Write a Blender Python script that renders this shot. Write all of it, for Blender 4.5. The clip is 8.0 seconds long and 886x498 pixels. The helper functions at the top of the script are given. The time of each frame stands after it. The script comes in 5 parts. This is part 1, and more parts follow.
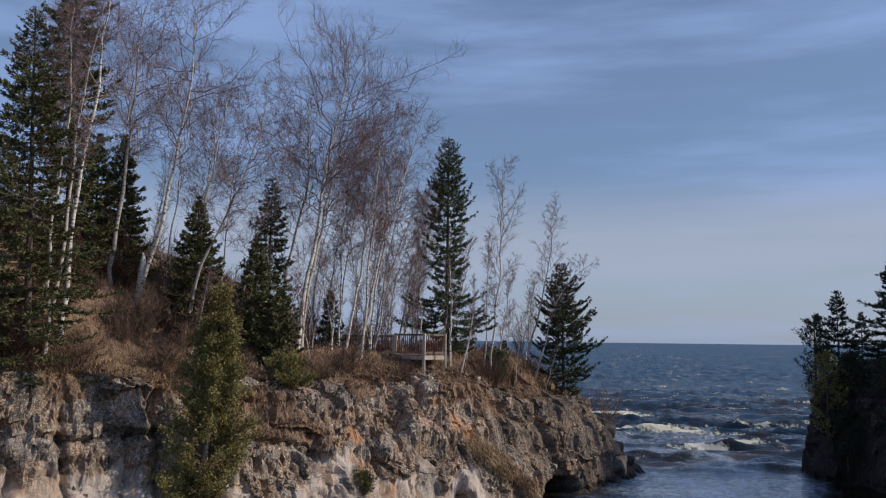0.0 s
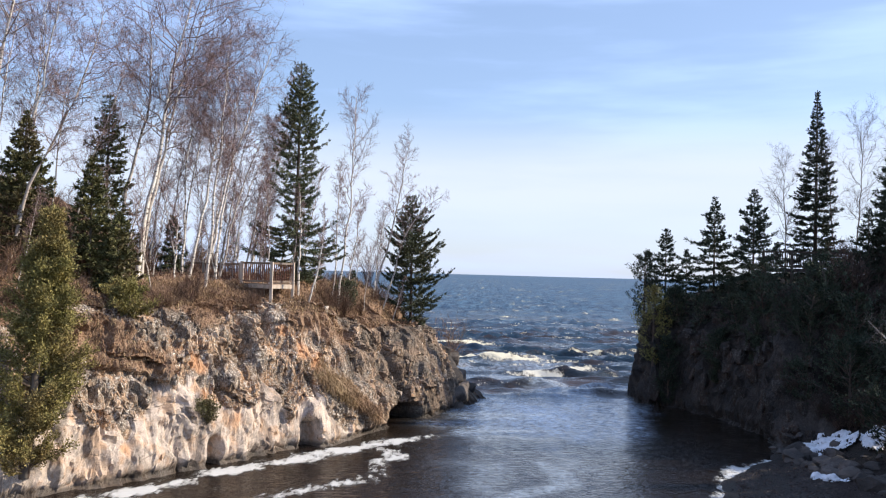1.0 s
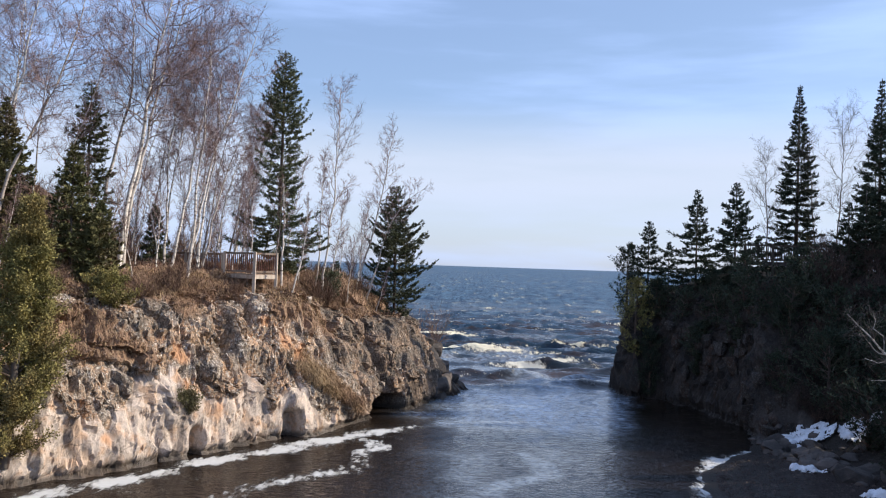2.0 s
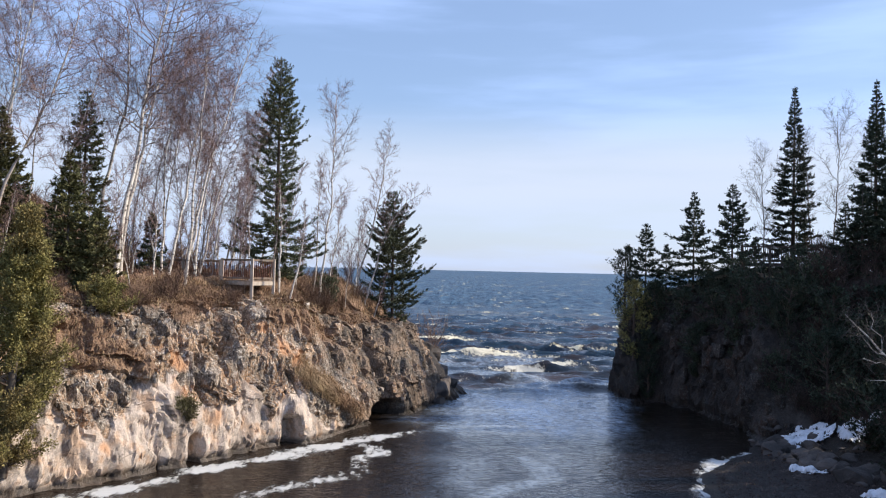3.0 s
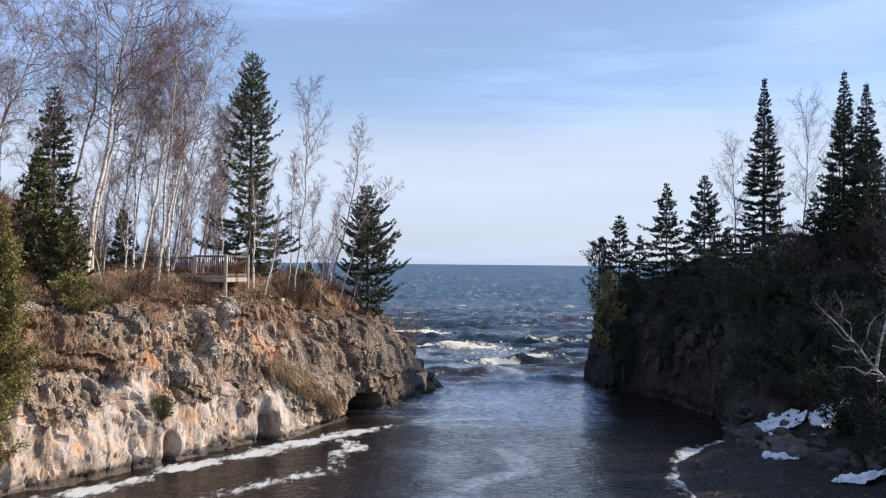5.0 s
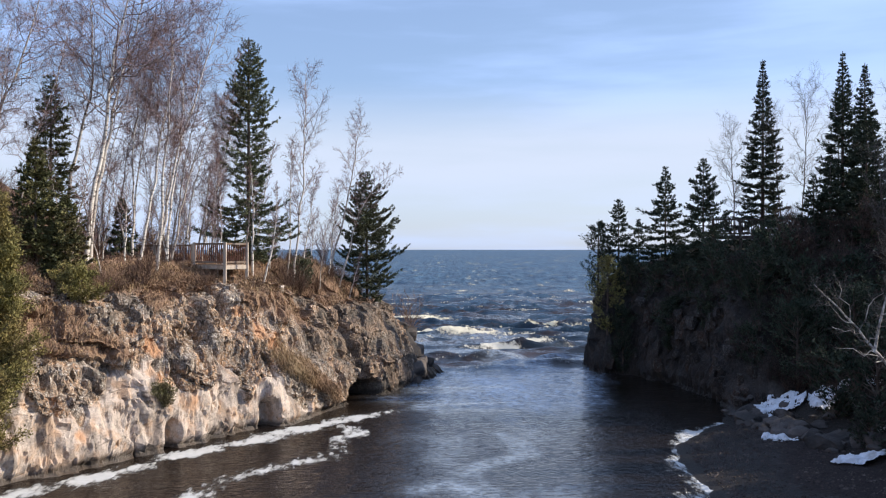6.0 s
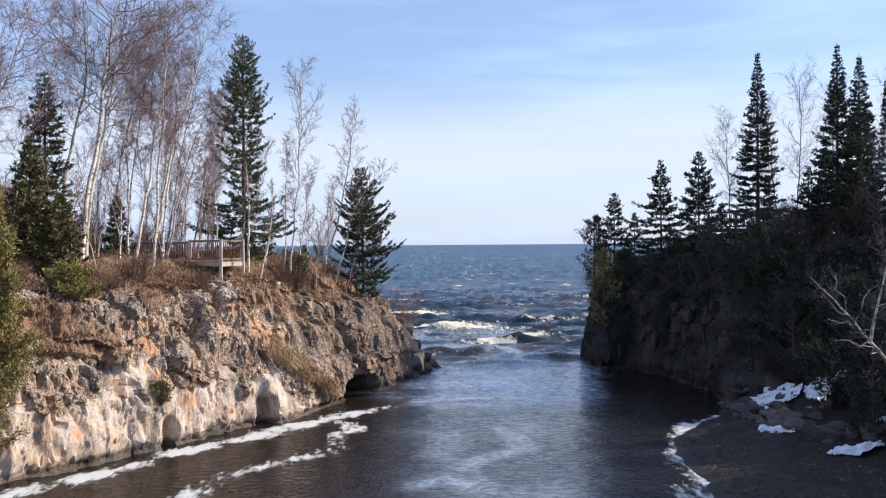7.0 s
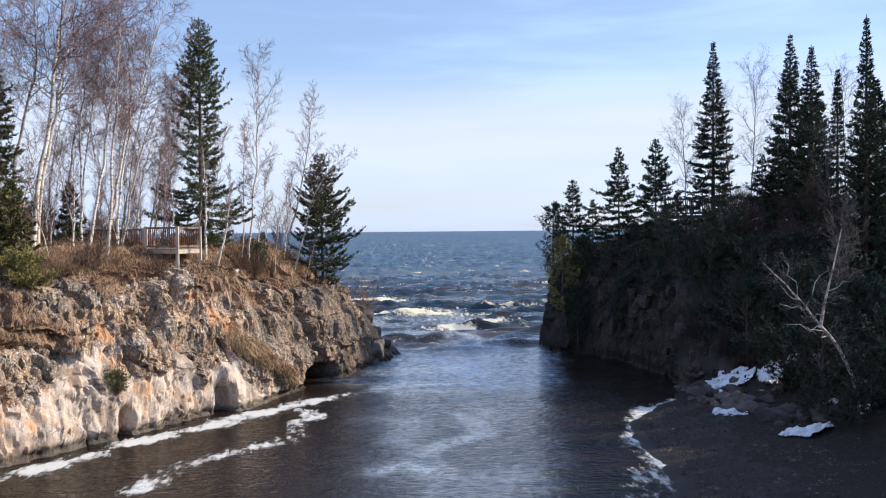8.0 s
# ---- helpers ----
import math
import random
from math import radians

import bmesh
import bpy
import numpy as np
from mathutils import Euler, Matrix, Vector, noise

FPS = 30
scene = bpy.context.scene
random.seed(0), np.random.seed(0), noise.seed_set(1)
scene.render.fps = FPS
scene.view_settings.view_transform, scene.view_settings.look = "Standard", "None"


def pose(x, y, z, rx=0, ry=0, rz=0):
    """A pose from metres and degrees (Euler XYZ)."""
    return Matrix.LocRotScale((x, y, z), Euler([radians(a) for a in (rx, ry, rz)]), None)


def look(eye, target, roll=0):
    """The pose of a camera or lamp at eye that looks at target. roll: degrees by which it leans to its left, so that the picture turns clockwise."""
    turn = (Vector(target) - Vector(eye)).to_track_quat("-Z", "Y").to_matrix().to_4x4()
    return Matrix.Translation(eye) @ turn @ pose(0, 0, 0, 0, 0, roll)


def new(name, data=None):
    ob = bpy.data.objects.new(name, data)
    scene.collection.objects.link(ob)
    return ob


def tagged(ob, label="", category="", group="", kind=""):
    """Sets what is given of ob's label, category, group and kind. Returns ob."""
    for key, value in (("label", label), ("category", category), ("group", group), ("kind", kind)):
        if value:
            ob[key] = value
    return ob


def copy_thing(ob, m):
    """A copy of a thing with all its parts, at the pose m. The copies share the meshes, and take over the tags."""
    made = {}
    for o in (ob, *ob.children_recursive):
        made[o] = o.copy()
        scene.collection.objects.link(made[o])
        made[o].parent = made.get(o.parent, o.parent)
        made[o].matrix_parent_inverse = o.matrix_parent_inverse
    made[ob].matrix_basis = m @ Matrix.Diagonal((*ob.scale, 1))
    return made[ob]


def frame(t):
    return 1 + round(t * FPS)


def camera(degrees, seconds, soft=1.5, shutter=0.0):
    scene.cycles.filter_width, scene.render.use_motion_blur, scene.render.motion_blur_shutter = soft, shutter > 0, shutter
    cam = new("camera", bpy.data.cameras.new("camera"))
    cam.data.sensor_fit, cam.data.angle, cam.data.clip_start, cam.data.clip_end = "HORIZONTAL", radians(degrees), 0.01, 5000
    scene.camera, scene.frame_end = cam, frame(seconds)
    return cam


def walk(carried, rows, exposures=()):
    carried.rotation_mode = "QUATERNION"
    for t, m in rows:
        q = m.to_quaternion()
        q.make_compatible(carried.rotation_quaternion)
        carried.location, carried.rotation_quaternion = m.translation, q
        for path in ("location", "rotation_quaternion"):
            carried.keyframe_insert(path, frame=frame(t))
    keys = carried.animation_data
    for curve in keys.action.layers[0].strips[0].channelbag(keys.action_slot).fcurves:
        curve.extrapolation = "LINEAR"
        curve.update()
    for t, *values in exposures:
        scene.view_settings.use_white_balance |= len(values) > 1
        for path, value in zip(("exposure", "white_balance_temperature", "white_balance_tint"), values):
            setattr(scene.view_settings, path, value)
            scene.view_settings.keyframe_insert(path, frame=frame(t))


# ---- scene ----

# ---- camera ----
cam = camera(55.44, 8.0, soft=1.15)
EYE = (0.0, 0.0, 8.5)
TURNS = [  # seconds, yaw, pitch, roll
    (0.0, 13.232, 6.109, -0.667), (0.2, 10.213, 4.772, -0.413), (0.5, 6.363, 2.681, -0.595), (0.8, 3.907, 1.551, -1.199),
    (1.0, 3.032, 1.584, -1.546), (1.5, 1.995, 1.988, -1.816), (1.7, 1.836, 1.542, -1.983), (2.8, 2.254, 0.702, -1.490),
    (3.0, 1.762, 1.340, -1.288), (3.5, 0.448, 1.842, -1.138), (4.0, 0.181, 1.556, -1.076), (4.2, 0.234, 1.484, -0.961),
    (5.3, 0.044, 0.610, -0.411), (5.5, 0.089, 0.368, -0.292), (6.0, 0.008, -0.048, -0.022), (6.5, 0.0, -0.238, 0.111),
    (7.0, -0.259, -0.374, 0.444), (7.5, -0.679, -0.681, 0.663), (7.8, -1.528, -0.957, 0.583), (8.0, -2.986, -1.295, 0.501)]
walk(cam, [(t, pose(*EYE, 90 + p, r, y)) for t, y, p, r in TURNS],
     exposures=[(0.0, -0.74, 6050, 10), (0.2, -0.54, 6150, 10), (0.5, -0.28, 6250, 10), (0.8, 0.28, 6450, 10), (1.05, 0.40, 6450, 10), (1.5, 0.17, 6350, 10), (3.0, 0.22, 6300, 10), (4.0, 0.17, 6300, 10), (5.5, 0.17, 6320, 10), (6.0, 0.20, 6320, 10), (6.5, 0.31, 6330, 10), (8.0, 0.36, 6330, 10)])

# ---- light ----
SUN_AZ, SUN_EL = 82.0, 33.0  # degrees clockwise from straight ahead, and above the lake
world = bpy.data.worlds.new("sky")
scene.world = world
world.use_nodes = True
wt = world.node_tree
wt.nodes.clear()
sky = wt.nodes.new("ShaderNodeTexSky")
sky.sky_type, sky.sun_disc = "NISHITA", False
sky.sun_elevation, sky.sun_rotation = radians(SUN_EL), radians(SUN_AZ)
sky.air_density, sky.dust_density, sky.ozone_density = 1.0, 0.6, 2.0
# thin cirrus: streaks drawn out along the horizon, thicker low over the lake
wco = wt.nodes.new("ShaderNodeTexCoord")
wsep = wt.nodes.new("ShaderNodeSeparateXYZ")
wt.links.new(wco.outputs["Generated"], wsep.inputs[0])
wmap = wt.nodes.new("ShaderNodeMapping")
wmap.inputs["Scale"].default_value = (1.5, 1.5, 11.0)
wmap.inputs["Rotation"].default_value = (0, radians(5), 0)
wt.links.new(wco.outputs["Generated"], wmap.inputs[0])
wn = wt.nodes.new("ShaderNodeTexNoise")
wn.inputs["Scale"].default_value, wn.inputs["Detail"].default_value, wn.inputs["Roughness"].default_value = 1.7, 6, 0.5
wt.links.new(wmap.outputs[0], wn.inputs["Vector"])
def sky_math(op, a, b):
    n = wt.nodes.new("ShaderNodeMath")
    n.operation, n.use_clamp = op, True
    for k, v in enumerate((a, b)):
        if isinstance(v, float):
            n.inputs[k].default_value = v
        else:
            wt.links.new(v, n.inputs[k])
    return n.outputs[0]


def sky_range(value, lo, hi, to_lo, to_hi):
    n = wt.nodes.new("ShaderNodeMapRange")
    n.interpolation_type = "SMOOTHSTEP"
    for k, v in enumerate((lo, hi, to_lo, to_hi)):
        n.inputs[k + 1].default_value = v
    wt.links.new(value, n.inputs[0])
    return n.outputs[0]


def sky_mix(fac, a, colour):
    n = wt.nodes.new("ShaderNodeMix")
    n.data_type = "RGBA"
    n.inputs[7].default_value = (*colour, 1)
    wt.links.new(fac, n.inputs[0])
    wt.links.new(a, n.inputs[6])
    return n.outputs[2]


high_veil = sky_range(wn.outputs[0], 0.38, 0.66, 0.30, 0.72)
low_veil = sky_math("MULTIPLY", sky_range(wsep.outputs[2], 0.20, 0.115, 0.0, 0.85), sky_range(wsep.outputs[2], 0.0, 0.10, 0.45, 1.0))
low_veil = sky_math("MULTIPLY", low_veil, sky_range(wn.outputs[0], 0.30, 0.60, 0.80, 1.0))
veiled = sky_mix(high_veil, sky.outputs[0], (5.0, 6.8, 11.2))
veiled = sky_mix(low_veil, veiled, (6.1, 6.6, 7.7))
wbg = wt.nodes.new("ShaderNodeBackground")
wbg.inputs[1].default_value = 0.107
wt.links.new(veiled, wbg.inputs[0])
wo = wt.nodes.new("ShaderNodeOutputWorld")
wt.links.new(wbg.outputs[0], wo.inputs[0])

sun = new("sun", bpy.data.lights.new("sun", "SUN"))
sun.data.energy, sun.data.angle, sun.data.color = 5.0, radians(0.53), (1.0, 0.88, 0.72)
to_sun = Vector((math.sin(radians(SUN_AZ)) * math.cos(radians(SUN_EL)), math.cos(radians(SUN_AZ)) * math.cos(radians(SUN_EL)), math.sin(radians(SUN_EL))))
sun.matrix_world = look(to_sun * 100, (0, 0, 0))


# ---- materials ----
class Mat:
    """A node material under construction."""

    def __init__(self, name, rough=0.8, spec=0.3):
        self.m = bpy.data.materials.new(name)
        self.m.use_nodes = True
        self.t = self.m.node_tree
        self.bsdf = self.t.nodes["Principled BSDF"]
        self.bsdf.inputs["Roughness"].default_value = rough
        self.bsdf.inputs["Specular IOR Level"].default_value = spec
        self.geo = self.t.nodes.new("ShaderNodeNewGeometry")

    def put(self, value, socket):
        if isinstance(value, bpy.types.NodeSocket):
            self.t.links.new(value, socket)
        elif isinstance(value, tuple) and len(value) == 3 and socket.type == "RGBA":
            socket.default_value = (*value, 1)
        else:
            socket.default_value = value

    def noise(self, scale, detail=5, rough=0.55, stretch=(1, 1, 1), vec=None):
        mp = self.t.nodes.new("ShaderNodeMapping")
        mp.inputs["Scale"].default_value = stretch
        self.put(vec or self.geo.outputs["Position"], mp.inputs[0])
        n = self.t.nodes.new("ShaderNodeTexNoise")
        n.inputs["Scale"].default_value, n.inputs["Detail"].default_value, n.inputs["Roughness"].default_value = scale, detail, rough
        self.t.links.new(mp.outputs[0], n.inputs["Vector"])
        return n.outputs[0]

    def cells(self, scale, feature="F1", out="Distance", stretch=(1, 1, 1)):
        mp = self.t.nodes.new("ShaderNodeMapping")
        mp.inputs["Scale"].default_value = stretch
        self.put(self.geo.outputs["Position"], mp.inputs[0])
        n = self.t.nodes.new("ShaderNodeTexVoronoi")
        n.feature = feature
        n.inputs["Scale"].default_value = scale
        self.t.links.new(mp.outputs[0], n.inputs["Vector"])
        return n.outputs[out]

    def band(self, value, lo, hi, to_lo=0.0, to_hi=1.0):
        n = self.t.nodes.new("ShaderNodeMapRange")
        n.interpolation_type = "SMOOTHSTEP"
        for i, v in enumerate((value, lo, hi, to_lo, to_hi)):
            self.put(v, n.inputs[i])
        return n.outputs[0]

    def math(self, op, a, b=0.0):
        n = self.t.nodes.new("ShaderNodeMath")
        n.operation = op
        self.put(a, n.inputs[0])
        self.put(b, n.inputs[1])
        return n.outputs[0]

    def mix(self, fac, a, b):
        n = self.t.nodes.new("ShaderNodeMix")
        n.data_type = "RGBA"
        self.put(fac, n.inputs[0])
        self.put(a, n.inputs[6])
        self.put(b, n.inputs[7])
        return n.outputs[2]

    def attr(self, name):
        n = self.t.nodes.new("ShaderNodeAttribute")
        n.attribute_name = name
        return n.outputs["Fac"]

    def height(self):
        n = self.t.nodes.new("ShaderNodeSeparateXYZ")
        self.put(self.geo.outputs["Position"], n.inputs[0])
        return n.outputs[2]

    def up(self):
        n = self.t.nodes.new("ShaderNodeSeparateXYZ")
        self.put(self.geo.outputs["Normal"], n.inputs[0])
        return n.outputs[2]

    def per_thing(self):
        return self.t.nodes.new("ShaderNodeObjectInfo").outputs["Random"]

    def island(self):
        return self.geo.outputs["Random Per Island"]

    def bump(self, h, strength=0.5, dist=0.05):
        n = self.t.nodes.new("ShaderNodeBump")
        n.inputs["Strength"].default_value, n.inputs["Distance"].default_value = strength, dist
        self.put(h, n.inputs["Height"])
        self.put(n.outputs[0], self.bsdf.inputs["Normal"])
        return self

    def done(self, colour, rough=None):
        self.put(colour, self.bsdf.inputs["Base Color"])
        if rough is not None:
            self.put(rough, self.bsdf.inputs["Roughness"])
        return self.m


def rock_material(name, pale, tan, dark, brown, rust, speck, ends_a, ends_b, soil_a, soil_b, soil_c):
    """Weathered lakeside rhyolite: washed pale foot, darker fractured rock above, lichen, soil and litter on the flats."""
    k = Mat(name, 0.85, 0.25)
    z = k.height()
    wob = k.noise(0.55, 4)
    upper = k.band(k.attr("washed"), 0.65, 0.35)
    block = k.cells(1.1, "F1", "Color", (1, 1, 0.7))
    patch = k.band(k.noise(0.9, 6, 0.65), 0.38, 0.62)
    pinks = k.mix(k.band(k.noise(1.5, 4), 0.48, 0.66), pale, tan)
    pinks = k.mix(k.band(k.noise(1.5, 6, 0.65, (1, 1, 0.3)), 0.51, 0.64, 0, 0.7), pinks, (0.27, 0.225, 0.19))
    pinks = k.mix(k.band(k.noise(0.7, 5, 0.62, (1, 1, 0.7)), 0.54, 0.60, 0, 0.75), pinks, (0.24, 0.20, 0.175))
    pinks = k.mix(k.band(k.noise(2.2, 7, 0.7, (1, 1, 0.6)), 0.55, 0.66, 0, 0.5), pinks, (0.38, 0.27, 0.19))
    pinks = k.mix(k.band(k.noise(3.6, 7, 0.8, (1, 1, 0.5)), 0.41, 0.35, 0, 0.8), pinks, (0.10, 0.08, 0.066))
    pinks = k.mix(k.band(k.noise(0.45, 5, 0.6), 0.57, 0.66, 0, 0.5), pinks, (0.50, 0.33, 0.21))
    uppers = k.mix(patch, dark, brown)
    uppers = k.mix(k.band(k.noise(1.1, 6, 0.65, (1, 1, 0.5)), 0.50, 0.63, 0, 0.6), uppers, rust)
    uppers = k.mix(k.band(k.noise(0.75, 5, 0.6), 0.60, 0.68, 0, 0.6), uppers, pale)
    uppers = k.mix(k.band(k.noise(3.4, 7, 0.8, (1, 1, 0.6)), 0.46, 0.40, 0.0, 0.85), uppers, (0.05, 0.042, 0.036))
    uppers = k.mix(k.band(k.noise(7.0, 6, 0.85), 0.53, 0.57, 0.0, 0.9), uppers, speck)
    col = k.mix(upper, pinks, uppers)
    col = k.mix(k.band(k.attr("grey"), 0, 1, 0, 0.8), col, k.mix(patch, ends_a, ends_b))
    shade = k.t.nodes.new("ShaderNodeHueSaturation")
    grain = k.math("ADD", k.math("MULTIPLY", k.math("SUBTRACT", k.band(k.noise(13.0, 4, 0.75), 0.36, 0.64, 0.62, 1.32), 1.0), k.band(upper, 0, 1, 0.35, 1.0)), 1.0)
    k.put(k.math("MULTIPLY", k.math("ADD", k.math("MULTIPLY", k.math("SUBTRACT", k.band(block, 0.1, 0.9, 0.72, 1.25), 1.0), k.band(upper, 0, 1, 0.3, 1.0)), 1.0), grain), shade.inputs["Value"])
    k.put(col, shade.inputs["Color"])
    col = shade.outputs[0]
    crack = k.cells(1.5, "DISTANCE_TO_EDGE", "Distance", (1, 1, 0.6))
    crack2 = k.cells(4.5, "DISTANCE_TO_EDGE", "Distance", (1, 1, 0.55))
    col = k.mix(k.math("MULTIPLY", k.band(crack, 0.0, 0.03, 0.55, 0.0), k.band(k.noise(0.7, 3), 0.48, 0.6)), col, (0.05, 0.042, 0.036))
    col = k.mix(k.math("MULTIPLY", k.band(crack2, 0.0, 0.05, 0.75, 0.0), k.math("MULTIPLY", upper, k.band(k.noise(0.9, 3), 0.38, 0.52))), col, (0.04, 0.034, 0.03))
    col = k.mix(k.band(k.attr("lichen"), 0.35, 0.85, 0, 0.75), col, (0.62, 0.33, 0.17))
    soil = k.mix(k.band(k.noise(1.7, 6, 0.7), 0.38, 0.66), soil_a, soil_b)
    soil = k.mix(k.band(k.noise(14.0, 3, 0.7), 0.5, 0.7), soil, soil_c)
    col = k.mix(k.band(k.attr("earth"), 0.35, 0.65), col, soil)
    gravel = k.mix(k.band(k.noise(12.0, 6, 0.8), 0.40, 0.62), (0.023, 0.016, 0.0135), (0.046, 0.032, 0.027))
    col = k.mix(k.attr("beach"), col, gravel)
    wet = k.band(k.math("ADD", z, k.math("MULTIPLY", wob, 0.5)), 0.35, 0.6, 0.82, 0.0)
    col = k.mix(wet, col, (0.03, 0.025, 0.02))
    fine = k.math("ADD", k.math("MULTIPLY", k.noise(3.2, 9, 0.78), k.band(upper, 0, 1, 0.8, 1.0)), k.math("MULTIPLY", k.math("MULTIPLY", k.band(crack2, 0, 0.12), upper), 0.22))
    k.bump(fine, 0.8, 0.15)
    return k.done(col, k.band(wet, 0, 0.8, 0.88, 0.35))


M_ROCK = rock_material("rock_sunlit_cliff", (0.60, 0.50, 0.42), (0.54, 0.37, 0.255), (0.225, 0.185, 0.15), (0.41, 0.275, 0.175), (0.48, 0.275, 0.15), (0.62, 0.56, 0.48), (0.11, 0.092, 0.075), (0.24, 0.17, 0.12),
                       (0.21, 0.13, 0.085), (0.33, 0.21, 0.135), (0.40, 0.29, 0.19))
# same rock for the right bank, its shade worked into every colour
M_ROCK_SHADE = rock_material("rock_shaded_cliff", (0.102, 0.0884, 0.0782), (0.0884, 0.0612, 0.0442), (0.0408, 0.0367, 0.034), (0.0612, 0.0442, 0.034), (0.0748, 0.0408, 0.0272), (0.116, 0.109, 0.0952), (0.0306, 0.0286, 0.0272), (0.0544, 0.0449, 0.0381), (0.0204, 0.017, 0.0136), (0.0374, 0.0299, 0.0231), (0.051, 0.0408, 0.0306))


def water_material():
    k = Mat("water", 0.08, 0.5)
    k.bsdf.inputs["IOR"].default_value = 1.33
    lake = k.attr("lake")
    far = k.attr("far")
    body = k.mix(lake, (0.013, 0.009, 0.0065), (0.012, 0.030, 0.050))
    # far off, bright and dark sides of small waves are painted as streaks
    facet_streak = k.noise(1.0, 9, 0.78, (0.34, 0.12, 1))
    deep = k.mix(k.band(facet_streak, 0.41, 0.60), (0.007, 0.028, 0.062), (0.062, 0.125, 0.185))
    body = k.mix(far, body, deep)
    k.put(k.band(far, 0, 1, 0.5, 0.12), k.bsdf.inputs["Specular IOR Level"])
    body = k.mix(k.math("MULTIPLY", k.band(k.noise(0.10, 6, 0.65, (1, 2.0, 1)), 0.46, 0.60), k.attr("plume")), body, (0.040, 0.025, 0.018))
    lace = k.noise(3.0, 7, 0.7, (1, 0.42, 1))
    veins = k.noise(0.9, 5, 0.6, (1, 0.36, 1))
    foam = k.attr("foam")
    v = k.math("ADD", foam, k.math("ADD", k.math("MULTIPLY", k.math("SUBTRACT", lace, 0.5), 2.3), k.math("MULTIPLY", k.math("SUBTRACT", veins, 0.5), 1.1)))
    f = k.math("MULTIPLY", k.band(v, 0.34, 0.84), k.band(foam, 0.04, 0.25))
    # thin scum, and the sky's reflection painted along with it in pale blue
    scum_sheen = k.math("MULTIPLY", k.attr("scum_sheen"), k.math("MULTIPLY", k.band(k.noise(1.2, 6, 0.7, (1, 0.6, 1)), 0.32, 0.66, 0.5, 1.0), k.band(k.noise(2.4, 5, 0.7, (1, 1.5, 1)), 0.38, 0.60, 0.35, 1.25)))
    body = k.mix(scum_sheen, body, (0.45, 0.545, 0.66))
    col = k.mix(f, body, k.mix(lake, (0.62, 0.62, 0.60), (0.80, 0.73, 0.54)))
    rough = k.math("ADD", k.math("ADD", k.band(lake, 0, 1, 0.03, 0.12), k.math("MULTIPLY", far, 0.25)), k.math("MULTIPLY", f, 0.6))
    chop = k.noise(1.1, 5, 0.65, (1, 1.9, 1))
    ripple = k.noise(2.2, 4, 0.6, (1, 1.6, 1))
    swell = k.noise(0.30, 5, 0.62, (1, 2.0, 1))
    h = k.math("ADD", k.math("MULTIPLY", chop, k.band(lake, 0, 1, 0.07, 0.62)), k.math("MULTIPLY", ripple, k.band(lake, 0, 1, 0.22, 0.36)))
    h = k.math("ADD", h, k.math("MULTIPLY", k.noise(5.5, 3, 0.6, (0.75, 1.2, 1)), k.band(lake, 0, 1, 0.15, 0.22)))
    h = k.math("ADD", h, k.math("MULTIPLY", swell, k.band(lake, 0, 1, 0.0, 0.9)))
    h = k.math("ADD", h, k.math("MULTIPLY", f, 0.3))
    k.bump(h, 0.85, 0.36)
    return k.done(col, rough)


M_WATER = water_material()


def simple(name, colours, scale=6.0, rough=0.85, spec=0.25, stretch=(1, 1, 1), bump=0.4, dist=0.02, per=0.0, island=0.0):
    """Two or three colours broken up at two scales; per and island: how much brightness varies by thing and by piece."""
    k = Mat(name, rough, spec)
    col = k.mix(k.band(k.noise(scale, 5, 0.6, stretch), 0.35, 0.65), colours[0], colours[1])
    if len(colours) > 2:
        col = k.mix(k.band(k.noise(scale * 0.23, 4, 0.6, stretch), 0.48, 0.66), col, colours[2])
    for amount, value in ((per, k.per_thing()), (island, k.island())):
        if amount:
            n = k.t.nodes.new("ShaderNodeHueSaturation")
            k.put(k.band(value, 0, 1, 1 - amount, 1 + amount), n.inputs["Value"])
            k.put(col, n.inputs["Color"])
            col = n.outputs[0]
    k.bump(k.noise(scale * 2.5, 5, 0.65, stretch), bump, dist)
    return k.done(col)


def birch_bark():
    k = Mat("birch_bark", 0.7, 0.3)
    col = k.mix(k.band(k.noise(2.0, 4), 0.35, 0.7), (0.80, 0.75, 0.67), (0.58, 0.51, 0.44))
    col = k.mix(k.band(k.noise(4.0, 5, 0.65, (1, 1, 2.5)), 0.53, 0.61), col, (0.045, 0.035, 0.03))
    col = k.mix(k.band(k.per_thing(), 0.5, 1.0, 0, 0.55), col, (0.27, 0.20, 0.16))
    k.bump(k.noise(9, 4, 0.6, (1, 1, 3)), 0.4, 0.02)
    return k.done(col)


M_BIRCH = birch_bark()
M_WHITE = simple("white_birch_bark", [(0.72, 0.68, 0.62), (0.30, 0.26, 0.23), (0.09, 0.075, 0.065)], 5.0, stretch=(1, 1, 1.6))
M_LIMB = simple("limb_bark", [(0.38, 0.31, 0.27), (0.20, 0.15, 0.125)], 4.0, island=0.35)
M_PALE = simple("pale_limb_bark", [(0.46, 0.40, 0.35), (0.30, 0.25, 0.21)], 4.0, island=0.3)
M_TWIG = simple("twig", [(0.33, 0.225, 0.205), (0.20, 0.13, 0.118)], 3.0, island=0.4, bump=0)
M_GREYTWIG = simple("grey_twig", [(0.17, 0.145, 0.13), (0.10, 0.085, 0.075)], 3.0, island=0.35, bump=0)
M_BARK = simple("conifer_bark", [(0.12, 0.085, 0.065), (0.06, 0.043, 0.035), (0.17, 0.15, 0.13)], 5.0, stretch=(1, 1, 0.3))
